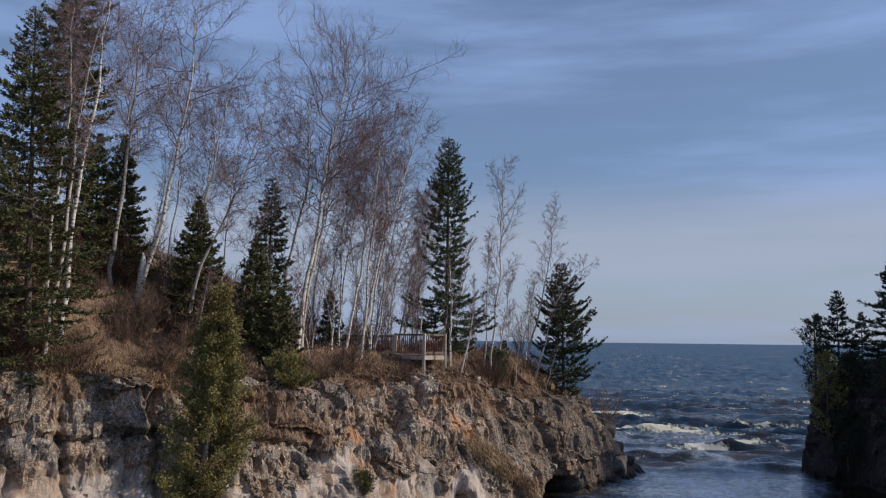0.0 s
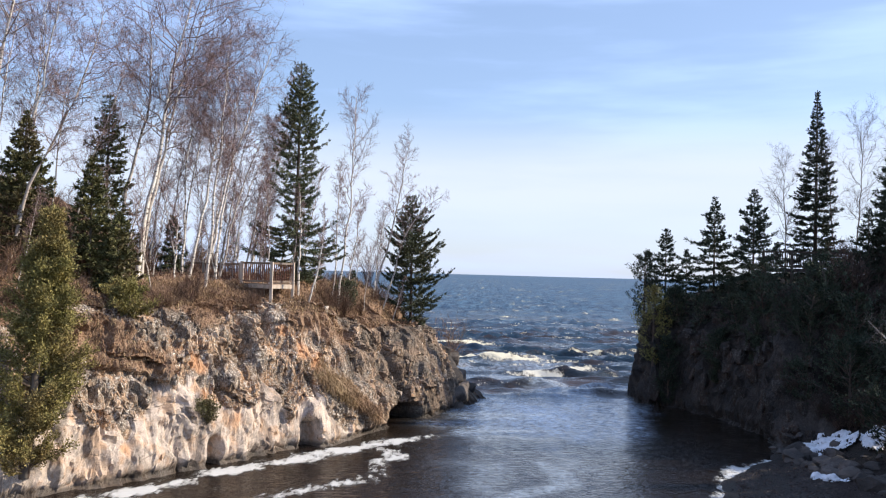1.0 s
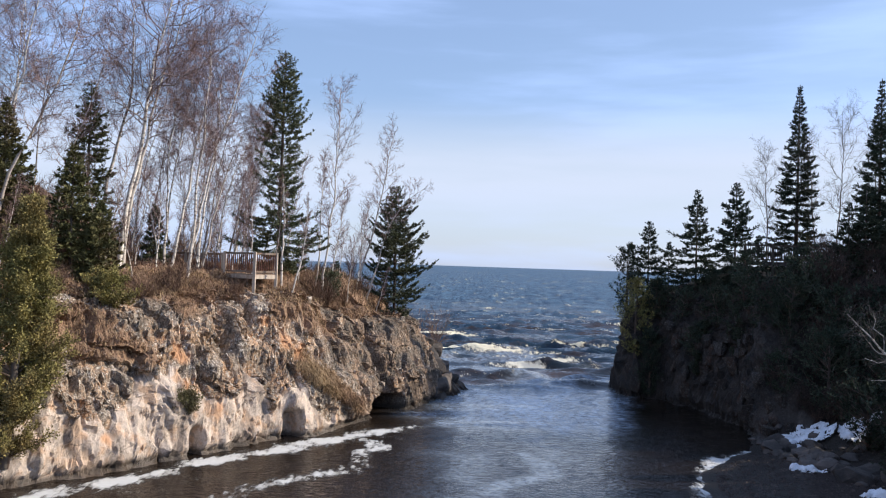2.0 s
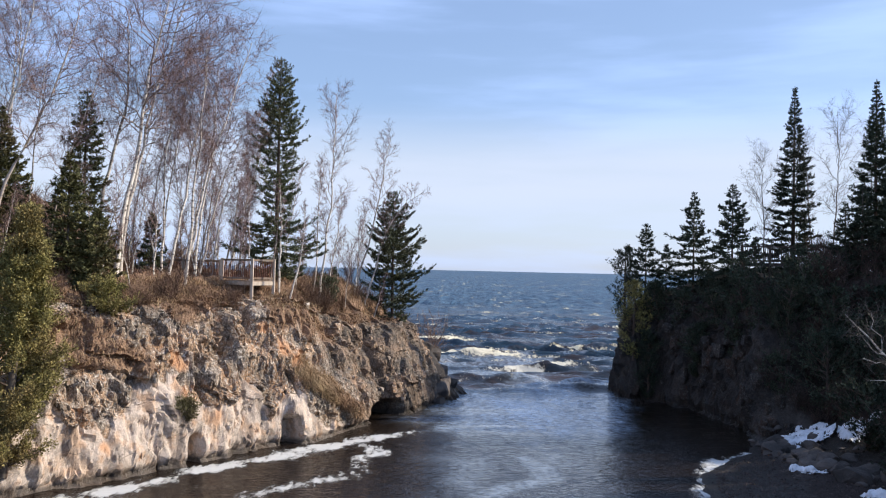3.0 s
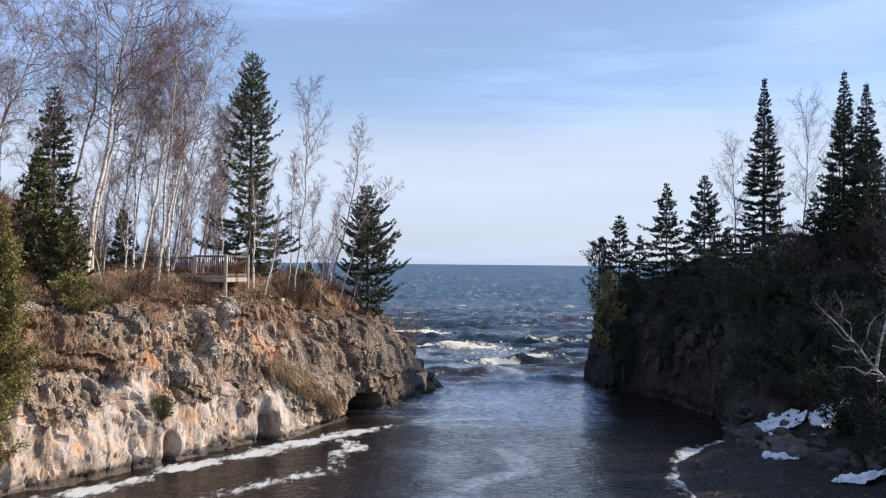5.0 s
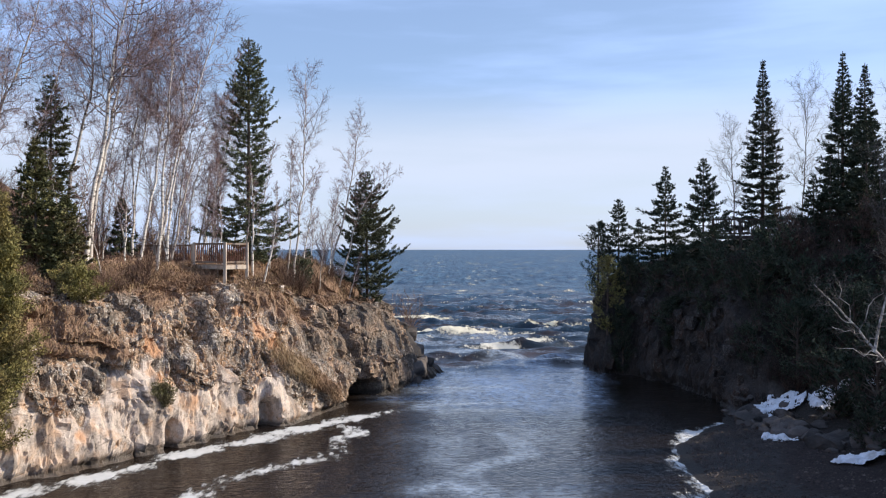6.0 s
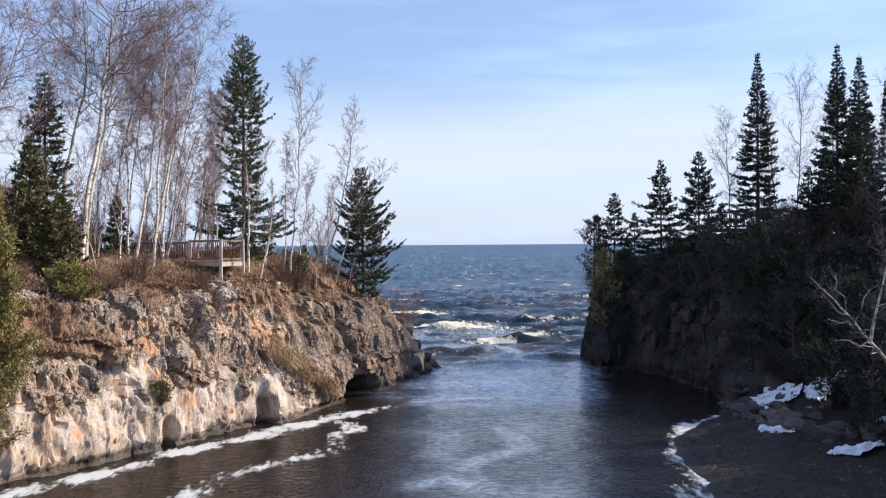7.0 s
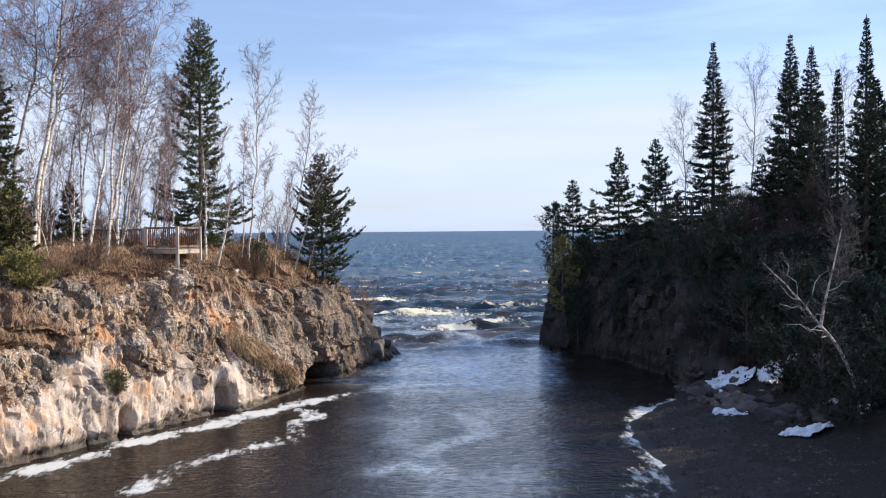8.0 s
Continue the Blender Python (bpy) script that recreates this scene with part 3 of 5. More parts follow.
    lichen = 0 * x
    if side > 0:  # soil and grass on the ledges, the orange lichen stain
        for cx, cy, cz, r in ((-15.6, 33.6, 5.4, 1.5), (-15.1, 33.5, 4.9, 1.1), (-14.2, 34.0, 4.8, 1.0), (-13.4, 34.6, 4.55, 0.8), (-9.2, 42.2, 6.1, 1.3), (-8.3, 43.2, 5.6, 1.3), (-7.2, 44.9, 5.2, 1.1)):
            earth = np.maximum(earth, np.exp(-((x - cx) ** 2 + (y - cy) ** 2 + (z - cz) ** 2) / r ** 2) * (0.6 + 0.9 * fbm(p * 1.7, 3, 61)))
        earth = np.maximum(earth, shelf * 1.1)
        for cx, cy, cz, r in ((-12.55, 35.9, 4.45, 0.6), (-12.25, 36.1, 4.2, 0.5), (-13.1, 35.65, 5.1, 0.32), (-12.1, 35.8, 2.9, 0.4), (-10.9, 36.7, 1.75, 0.45), (-11.45, 36.0, 0.9, 0.4), (-9.95, 40.8, 5.4, 0.45), (-8.7, 40.9, 4.6, 0.7), (-8.35, 41.5, 3.9, 0.7), (-14.0, 32.5, 1.2, 0.4)):
            lichen = np.maximum(lichen, np.exp(-((x - cx) ** 2 + (y - cy) ** 2 + (z - cz) ** 2) / r ** 2) * (0.5 + 0.9 * fbm(p * 3.0, 3, 71)))
    beach = smooth(6.4 - 4.0 * smooth(y, 34, 41) - d2 + (fbm(p2 * 0.9, 3, 77) - 0.5) * 1.6, -0.4, 0.4) * (1 - rocky(x, y))
    me.attributes.new("grey", "FLOAT", "POINT").data.foreach_set("value", (smooth(y + (fbm(p * 0.5, 3, 83) - 0.5) * 5, 41.5, 48)).astype(np.float32))
    me.attributes.new("washed", "FLOAT", "POINT").data.foreach_set("value", washed.astype(np.float32))
    LAND[name] = (np.stack([x2, y2, z2], 1), earth, d2)
    for key, value in (("earth", earth), ("lichen", lichen), ("beach", beach)):
        me.attributes.new(key, "FLOAT", "POINT").data.foreach_set("value", value.astype(np.float32))
    return tagged(new(name, me), label, "cliff", kind="structure")


LEFT_ALONG = (0.614, 0.789)
land("left_headland", LEFT, left_height, (-15.82, 30.04), LEFT_ALONG, spaced(-230, -11, 36, 300, 0.095, 1.25), inland(380, 0.88),
     M_ROCK, "sunlit pale and orange fractured rock cliff with brown soil on top", lambda x, y: 1.0 + 0 * x)
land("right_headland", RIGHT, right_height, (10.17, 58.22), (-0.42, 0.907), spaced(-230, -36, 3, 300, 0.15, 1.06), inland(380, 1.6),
     M_ROCK_SHADE, "dark shaded rock cliff and wooded slope above the water", lambda x, y: smooth(y, 42, 46))


def ground_z(x, y):
    """The height of the banks under a plant or post."""
    best = -99.0
    for v, _, _ in LAND.values():
        q = (v[:, 0] - x) ** 2 + (v[:, 1] - y) ** 2
        best = max(best, float(v[int(np.argmin(q)), 2]))
    return best


# ---- water ----
FOAM_LINES = [
    ([(-15.1, 28.7), (-13.7, 30.2), (-12.0, 32.8), (-10.5, 35.0), (-9.0, 36.8), (-7.4, 38.8), (-6.0, 40.3), (-4.6, 42.3), (-2.8, 44.2)], 0.72, 1.0),
    ([(-8.7, 28.5), (-8.2, 30.2), (-7.2, 32.0), (-5.9, 33.4), (-4.8, 34.7), (-4.4, 37.3), (-3.8, 38.8), (-5.1, 40.9)], 0.62, 0.85),
    ([(13.5, 40.7), (11.6, 38.7), (10.1, 36.2), (9.5, 33.2), (9.4, 30.8), (9.3, 28.6), (8.7, 26.8)], 0.62, 0.82),
    ([(8.9, 29.0), (8.3, 27.4), (7.6, 26.2)], 0.9, 0.7)]
# thin grey scum drawn out by the current
SCUM_LINES = [
    ([(-0.2, 57.6), (-1.2, 51.7), (0.5, 47.8), (2.3, 45.2)], 1.3, 0.60),
    ([(1.0, 61.0), (3.0, 53.0), (4.6, 48.0), (3.4, 42.0), (4.2, 38.0)], 0.9, 0.24),
    ([(-2.4, 47.5), (1.5, 49.5), (6.5, 49.0)], 1.3, 0.46),
    ([(6.0, 60.0), (7.0, 52.0), (6.2, 46.0)], 0.8, 0.36),
    ([(2.5, 38.9), (3.4, 36.2), (3.3, 34.7), (1.7, 33.3), (0.8, 32.0)], 0.45, 0.42),
    ([(-0.9, 29.8), (0.3, 30.5), (1.1, 29.1)], 0.7, 0.5)]
# breaking crests: centre, half length, height
CRESTS = [(0.6, 85.5, 6.0, 0.50), (8.2, 81.5, 2.0, 0.13), (5.0, 74.5, 1.8, 0.12), (2.4, 66.0, 3.4, 0.42), (8.9, 62.8, 3.2, 0.40), (4.4, 60.4, 3.0, 0.22), (-1.2, 65.0, 1.6, 0.4), (12, 95, 4, 0.4), (-3, 104, 5, 0.4)]


def build_water():
    X, Y, F = grid(spaced(-4500, -18, 18, 4500, 0.22, 1.2), spaced(-300, 25, 112, 4890, 0.22, 1.05))
    xy = np.stack([X, Y], 1)
    p = np.stack([X, Y, 0 * X], 1)
    sea = smooth(Y, 56, 72) * (1 - smooth(Y, 700, 2500))
    warp = (fbm(p * (0.06, 0.06, 1), 3, 81) - 0.5) * 14
    z = 0 * X
    foam = 0 * X
    for length, amp, ang, seed in ((8.5, 0.13, 4, 1), (5.3, 0.13, -9, 2), (3.3, 0.15, 14, 3), (2.1, 0.10, -20, 4), (1.3, 0.05, 28, 5)):
        c, s = math.cos(radians(ang)), math.sin(radians(ang))
        ph = (Y * c + X * s + warp) * 2 * np.pi / length + seed
        packet = fbm(p * (0.10, 0.16, 1) + seed * 9, 3, 90 + seed)
        z += amp * sea * (0.3 + 1.7 * smooth(packet, 0.35, 0.7)) * (1 - 2 * np.abs(np.sin(ph / 2)) ** 0.8)
    for cx, cy, half, tall in CRESTS:
        bow = cy + 0.02 * (X - cx) ** 2 + (fbm(p * (0.5, 0.02, 1), 3, 97) - 0.5) * 1.6
        u = Y - bow
        along = np.exp(-((X - cx) / half) ** 4)
        z += tall * along * np.where(u < 0, np.exp(-(u / 0.55) ** 2), np.exp(-(u / 1.7) ** 2))
        ridge = np.exp(-((u + 0.3) / 0.55) ** 2) * along
        foam = np.maximum(foam, ridge * (0.45 + 1.1 * fbm(p * (0.5, 0.5, 1), 3, 99)) * (1.0 if cy > 70 else 0.22))
    caps = smooth(fbm(p * (0.35, 0.8, 1), 5, 101), 0.60, 0.72) * sea * 0.5
    foam = np.maximum(foam, caps)
    chop = 1 - sea
    z += chop * (fbm(p * (0.9, 1.3, 1), 3, 111) - 0.5) * 0.08 * smooth(Y, 20, 30)
    wob = (fbm(p * (0.8, 0.8, 1), 5, 121) - 0.5) * 1.25
    for path, width, strength in FOAM_LINES:
        dd = near_path(xy, path) + wob * min(1.0, width * 1.6)
        foam = np.maximum(foam, strength * np.exp(-np.maximum(dd, 0) ** 2 / width ** 2) * (0.30 + 1.15 * fbm(p * (0.6, 0.6, 1), 4, 131)))
    swirl = fbm(np.stack([X * 0.28 + warp * 0.12, Y * 0.11 + warp * 0.16, 0 * X], 1), 4, 141)
    foam = np.maximum(foam, 0.16 * smooth(swirl, 0.47, 0.64) * np.exp(-((X - 2.6) / 4.0) ** 4) * smooth(Y, 24, 32) * (1 - smooth(Y, 58, 66)))
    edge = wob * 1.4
    # midstream stretch that gets the painted sky reflection, between the banks' dark reflections
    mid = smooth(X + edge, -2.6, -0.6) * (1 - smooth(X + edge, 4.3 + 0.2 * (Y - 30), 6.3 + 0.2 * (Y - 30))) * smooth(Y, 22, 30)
    scum_sheen = (0.05 + 0.30 * smooth(swirl, 0.50, 0.66) + (0.56 + 0.34 * smooth(swirl, 0.36, 0.6)) * smooth(Y + edge * 2, 42, 47)) * mid * (1 - smooth(Y, 55, 62))
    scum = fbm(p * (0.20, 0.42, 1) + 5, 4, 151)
    scum_sheen = scum_sheen + 0.45 * smooth(scum, 0.46, 0.62) * smooth(Y, 54, 62) * (1 - smooth(Y, 88, 105))
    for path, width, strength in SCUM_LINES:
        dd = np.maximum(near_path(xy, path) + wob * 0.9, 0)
        scum_sheen = np.maximum(scum_sheen, strength * np.exp(-dd ** 2 / width ** 2))
    z -= 0.02
    me = mesh_of("water", np.stack([X, Y, z], 1), F, M_WATER, True)
    for key, value in (("foam", foam), ("scum_sheen", scum_sheen), ("lake", smooth(Y, 54, 95)), ("far", smooth(np.log(np.maximum(Y, 1)), math.log(85), math.log(260))), ("plume", smooth(Y, 52, 62) * (1 - smooth(Y, 110, 230)))):
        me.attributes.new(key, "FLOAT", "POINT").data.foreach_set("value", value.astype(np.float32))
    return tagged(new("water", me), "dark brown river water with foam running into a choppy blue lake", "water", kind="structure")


build_water()

# lake and river bed, out to the horizon
bed_x, bed_y, bed_f = grid(np.linspace(-4600, 4600, 24), np.linspace(-4600, 4950, 24))
tagged(new("ground", mesh_of("ground", np.stack([bed_x, bed_y, 0 * bed_x - 6.0], 1), bed_f, M_STONE)), "dark stony lake and river bed under the water", "ground", kind="structure")


# ---- plants ----
def on_path(P, t):
    """Points, directions on paths P (n, k, 3) at t (n,) in 0..1."""
    k = P.shape[1]
    s = np.clip(t * (k - 1), 0, k - 1.001)
    i = s.astype(int)
    f = (s - i)[:, None]
    r = np.arange(len(P))
    a, b = P[r, i], P[r, i + 1]
    d = b - a
    return a + d * f, d / (np.linalg.norm(d, axis=1, keepdims=True) + 1e-9)


def grow(rng, P, R, per, t0, t1, length, spread, k, lift, taper=0.45, bend=0.12):
    """Side shoots on every path: per of them, between t0 and t1, of a length in metres (function of t), leaning out by spread degrees and bending up by lift."""
    n = len(P) * per
    idx = np.repeat(np.arange(len(P)), per)
    t = (np.tile((np.arange(per) + 0.5) / per, len(P)) + rng.uniform(-0.5, 0.5, n) / per).clip(0, 1)
    t = t0 + (t1 - t0) * t
    base, d = on_path(P[idx], t)
    kk = R.shape[1]
    r0 = R[idx, np.clip((t * (kk - 1)).astype(int), 0, kk - 1)]
    q = rng.normal(size=(n, 3))
    q -= d * (q * d).sum(1, keepdims=True)
    q /= np.linalg.norm(q, axis=1, keepdims=True) + 1e-9
    a = np.radians(spread * rng.uniform(0.65, 1.3, n))[:, None]
    out = d * np.cos(a) + q * np.sin(a)
    L = length(t) * rng.uniform(0.6, 1.25, n)
    s = np.linspace(0, 1, k)[None, :, None]
    up = np.array([0, 0, 1.0]) * lift
    wig = np.cumsum(rng.normal(size=(n, k, 3)) * bend / k, axis=1)
    wig[:, 1:-1] += rng.normal(size=(n, max(k - 2, 0), 3)) * bend * 0.25
    wig -= wig[:, :1]
    Q = base[:, None] + L[:, None, None] * (out[:, None] * s + up * s * s * 0.5 + wig)
    r = np.minimum(r0 * taper, 0.006 + 0.012 * L)
    S = r[:, None] * (1 - 0.8 * s[..., 0]) + 0.0025
    return Q, S


def birch(name, x, y, r, knots, label, seed, crown=1.0, t0=0.35, depth=0.0, twigs=M_TWIG, fine=1.0, bark=M_BIRCH, sink=0.25, limbs=None, spread=50, whippy=1.0, fork=None):
    """A bare birch: a trunk through knots (sideways, up), thin ascending limbs and a haze of fine twigs."""
    rng = np.random.default_rng(seed)
    ob = thing(name, Matrix.Translation((x, y, ground_z(x, y) - sink)), label, "tree", "bare trees on the banks")
    kx, kz = [0.0] + [k[0] for k in knots], [0.0] + [k[1] + sink for k in knots]
    h = kz[-1]
    s = np.linspace(0, 1, 16)
    way = np.interp(s * h, kz, kx)
    for _ in range(2):
        way[1:-1] = way[1:-1] * 0.5 + (way[:-2] + way[2:]) * 0.25
    wig = np.cumsum(rng.normal(size=(16, 2)), axis=0) * 0.005 * h
    wig -= np.outer(s, wig[-1])
    P = np.stack([way + wig[:, 0], depth * s + wig[:, 1], h * s], 1)[None]
    R = (r * 0.85 * (1 - 0.88 * s) + 0.006)[None]
    R[0, 0] *= 1.25
    part("trunk", *sweep(P, R, 8), bark, ob, smooth=True)
    if fork:
        f = np.array([(k[0], 0.0, k[1] + sink) for k in fork])
        P2 = np.stack([np.interp(s, np.linspace(0, 1, len(f)), f[:, k]) for k in range(3)], 1)[None]
        R2 = (r * 0.5 * (1 - 0.85 * s) + 0.006)[None]
        part("trunk", *sweep(P2, R2, 7), bark, ob, smooth=True)
        P, R = np.concatenate([P, P2]), np.concatenate([R, R2])
    A, RA = grow(rng, P, R, int(16 * crown + 10), t0, 0.99, lambda t: crown * h * (0.08 + 0.22 * np.sin(np.pi * np.clip((t - t0) / (1.04 - t0), 0, 1)) ** 0.8), spread, 7, 0.20, bend=0.16 * whippy)
    B, RB = grow(rng, A, RA, 8, 0.15, 1.0, lambda t: crown * h * 0.10 * (1.2 - 0.6 * t), 50, 5, 0.18, bend=0.14 * whippy)
    C, RC = grow(rng, B, RB, max(2, int(12 * fine)), 0.2, 1.0, lambda t: crown * h * 0.046 + 0 * t, 52, 2, 0.25)
    D, RD = grow(rng, A, RA, int(12 * fine), 0.15, 1.0, lambda t: crown * h * 0.06 + 0 * t, 60, 2, 0.3)
    limb_bark = limbs or (M_LIMB if twigs is M_TWIG else M_GREYTWIG)
    big = np.argsort(-RA[:, 0])[:8]
    for i in big:
        part("limb", *sweep(A[i:i + 1], RA[i:i + 1], 5), limb_bark, ob, smooth=True)
    rest = np.setdiff1d(np.arange(len(A)), big)
    fine_r = 0.0037 * max(0.8, min(1.2, h / 11))
    mass = join(sweep(A[rest], RA[rest], 4), sweep(B, RB, 3), spikes(C, fine_r * 1.25), spikes(D, fine_r * 1.35))
    tagged(part("twig_mass", *mass, twigs, ob), kind="stuff")
    return ob


def cone(r, power=0.85, base=0.03):
    """Outline of a plain conical crown: pairs of height share and reach."""
    return [(base, r * 0.75)] + [(t, r * (1 - t) ** (power + 0.15)) for t in (base + 0.08, 0.25, 0.4, 0.55, 0.7, 0.82, 0.92, 0.97)] + [(1.0, 0.05)]


def conifer(name, x, y, h, outline, label, seed, material=M_SPRUCE, gap=0.32, n=8, droop=14, ragged=0.3, upturn=0.22, dense=1.0, z=None, lean=(0, 0), wind=0.0, leaf=1.0):
    """A spruce or fir: trunk, and whorls of boughs reaching to the outline, each set with side shoots of small needle sprays."""
    rng = np.random.default_rng(seed)
    ob = thing(name, Matrix.Translation((x, y, ground_z(x, y) - 0.2 if z is None else z)), label, "tree", "conifers on the banks")
    s = np.linspace(0, 1, 9)
    P = np.stack([lean[0] * s, lean[1] * s, h * s], 1)[None]
    part("trunk", *sweep(P, (0.011 * h * (1 - 0.93 * s) + 0.012)[None], 7), M_BARK, ob, smooth=True)
    ot, orad = np.array([o[0] for o in outline]), np.array([o[1] for o in outline])
    zs, zz = [], ot[0] * h
    while zz < h * 0.99:
        zs.append(zz)
        zz += gap * (1.1 - 0.65 * zz / h) * rng.uniform(0.75, 1.25)
    rings = len(zs)
    lev = np.clip(np.repeat(np.array(zs), n) + rng.normal(0, 0.035, rings * n), ot[0] * h, h * 0.995)
    t = lev / h
    az = np.repeat(np.arange(rings) * 2.4, n) + np.tile(np.arange(n) * 2 * np.pi / n, rings) + rng.normal(0, 0.22, rings * n)
    lobe = 1 + ragged * (0.45 * np.sin(az * 2 + lev * 1.3 + seed) + rng.uniform(-1, 0.5, len(lev))) + wind * np.cos(az)
    lobe = lobe * np.repeat(rng.uniform(1 - 0.6 * ragged, 1 + 0.35 * ragged, rings), n)
    L = (np.interp(t, ot, orad) * lobe).clip(0.08, None)
    o = np.stack([np.cos(az), np.sin(az), 0 * az], 1)
    dr = np.radians(droop * (1.3 - 2.4 * t) + rng.normal(0, 6, len(t)))
    u = np.linspace(0, 1, 6)[None, :, None]
    root = np.stack([lean[0] * t, lean[1] * t, lev], 1)[:, None]
    B = root + L[:, None, None] * (o[:, None] * u * np.cos(dr)[:, None, None] + np.array([0, 0, 1.0]) * (-np.sin(dr)[:, None, None] * u + upturn * u ** 3))
    RB = (0.004 + 0.009 * L)[:, None] * (1 - 0.8 * u[0, :, 0])[None]
    bough = sweep(B, RB, 3)
    per = np.maximum(3, (L / 0.085).astype(int))
    idx = np.repeat(np.arange(len(L)), per)
    m = len(idx)
    tt = 0.14 + 0.86 * rng.uniform(0, 1, m) ** 0.8
    foot, d = on_path(B[idx], tt)
    side = np.cross(d, np.array([0, 0, 1.0])) * rng.choice([-1.0, 1.0], m)[:, None]
    reach = (0.09 + 0.40 * (1 - tt) * np.minimum(L[idx], 1.5)) * rng.uniform(0.6, 1.2, m)
    shoot = d * rng.uniform(0.55, 0.95, m)[:, None] + side * rng.uniform(0.3, 0.9, m)[:, None] + np.stack([0 * tt, 0 * tt, rng.normal(0.02, 0.16, m)], 1)
    num = np.maximum(3, (dense * (3.5 + reach / 0.032)).astype(int))
    k = np.repeat(np.arange(m), num)
    c = len(k)
    along = rng.uniform(0.0, 1.0, c)
    at = foot[k] + shoot[k] * (reach[k] * along)[:, None] + rng.normal(size=(c, 3)) * (0.02, 0.02, 0.025)
    out = shoot[k] + rng.normal(size=(c, 3)) * 0.42 + np.array([0, 0, 0.10])
    out /= np.linalg.norm(out, axis=1, keepdims=True)
    ln = leaf * rng.uniform(0.11, 0.22, c) * (0.35 + 0.65 * smooth(1 - t[idx][k], 0.0, 0.22))
    w = np.cross(out, rng.normal(size=(c, 3)))
    w *= (leaf * rng.uniform(0.02, 0.042, c) / (np.linalg.norm(w, axis=1) + 1e-9))[:, None]
    mid = at + out * (ln * 0.45)[:, None]
    needles = (np.stack([at, at + out * ln[:, None], mid + w, mid - w - np.array([0, 0, 0.012])], 1).reshape(-1, 3),
               (np.arange(c)[:, None, None] * 4 + np.array([(0, 2, 1), (0, 1, 3)])[None]).reshape(-1, 3))
    tagged(part("crown", *join(bough, needles), material, ob), kind="stuff")
    return ob


def cedar(name, x, y, h, r, label, seed, count=9000, z=None, lean=(0, 0), material=M_CEDAR, squat=0.75, leaf=1.0, outline=None):
    """A white cedar: hidden stem, limbs, and a dense flame of small flat leaf sprays with gaps."""
    rng = np.random.default_rng(seed)
    ob = thing(name, Matrix.Translation((x, y, ground_z(x, y) - 0.2 if z is None else z)), label, "tree", "conifers on the banks")
    s = np.linspace(0, 1, 9)
    P = np.stack([lean[0] * s, lean[1] * s, h * s], 1)[None]
    R = (0.02 * h * (1 - 0.9 * s) + 0.01)[None]
    part("trunk", *sweep(P, R, 7), M_BARK, ob, smooth=True)
    shape = lambda t: r * (np.sin(np.pi * np.clip(t * 0.9 + 0.12, 0, 1)) ** squat) / (1 - 0.25 * t)
    if outline:
        shape = lambda t: np.interp(t, [o[0] for o in outline], [o[1] for o in outline])
    A, RA = grow(rng, P, R, 70 if not outline else 170, 0.01, 0.98, lambda t: shape(t) * 1.05, 62, 5, 0.45)
    tagged(part("bough_mass", *sweep(A, RA, 3), M_BARK, ob), kind="stuff")
    B, RB = grow(rng, A, RA, max(3, count // 420), 0.25, 1.0, lambda t: 0.18 * r + 0 * t, 45, 3, 0.3)
    idx = rng.integers(0, len(B), count)
    c, d = on_path(B[idx], rng.uniform(0.1, 1.0, count))
    q = rng.normal(size=(count, 3)) * 0.6 + d + np.array([0, 0, 0.2])
    q /= np.linalg.norm(q, axis=1, keepdims=True)
    w = np.cross(q, rng.normal(size=(count, 3)))
    w /= np.linalg.norm(w, axis=1, keepdims=True) + 1e-9
    ln, wd = leaf * rng.uniform(0.07, 0.16, count)[:, None], leaf * rng.uniform(0.02, 0.042, count)[:, None]
    c = c + rng.normal(size=(count, 3)) * 0.05
    nrm = np.cross(q, w) * 0.015
    V = np.stack([c, c + q * ln * 0.45 + w * wd + nrm, c + q * ln, c + q * ln * 0.5 - w * wd + nrm], 1).reshape(-1, 3)
    F = np.arange(count * 4).reshape(-1, 4)
    tagged(part("crown", V, F, material, ob), kind="stuff")
    return ob


# conifers of the left bank
conifer("spruce", -10.56, 45.8, 12.2, [(0.02, 1.6), (0.08, 2.5), (0.22, 2.3), (0.30, 1.5), (0.42, 1.2), (0.55, 1.2), (0.68, 1.45), (0.78, 1.05), (0.88, 0.75), (0.95, 0.5), (1.0, 0.15)], "tall dark green spruce with ragged uneven boughs", 11, ragged=0.5, gap=0.42, n=8, droop=16, upturn=0.34, dense=1.15, leaf=0.8)
conifer("spruce", -4.84, 53.8, 8.5, [(0.02, 1.3), (0.2, 1.5), (0.36, 1.95), (0.55, 1.9), (0.7, 1.25), (0.82, 0.85), (0.93, 0.65), (1.0, 0.2)], "leaning dark green spruce on the cliff edge", 12, ragged=0.5, gap=0.40, n=8, droop=10, upturn=0.36, dense=1.25, leaf=0.85, lean=(-0.1, 0))
conifer("spruce", -18.14, 39.0, 8.9, [(0.02, 1.5), (0.15, 1.9), (0.35, 1.4), (0.55, 1.0), (0.75, 0.75), (0.9, 0.5), (1.0, 0.1)], "slender dark green spruce among bare birches", 13, M_LIT_NEEDLES, ragged=0.4, gap=0.42, dense=1.0, leaf=0.85)
conifer("spruce", -25.2, 36.8, 7.5, cone(2.2, 0.8), "dark green spruce on the brown hillside", 26, M_LIT_NEEDLES)
conifer("spruce", -20.2, 35.5, 7.2, cone(2.3, 0.8), "broad green spruce on the wooded bank", 14, M_LIT_NEEDLES)
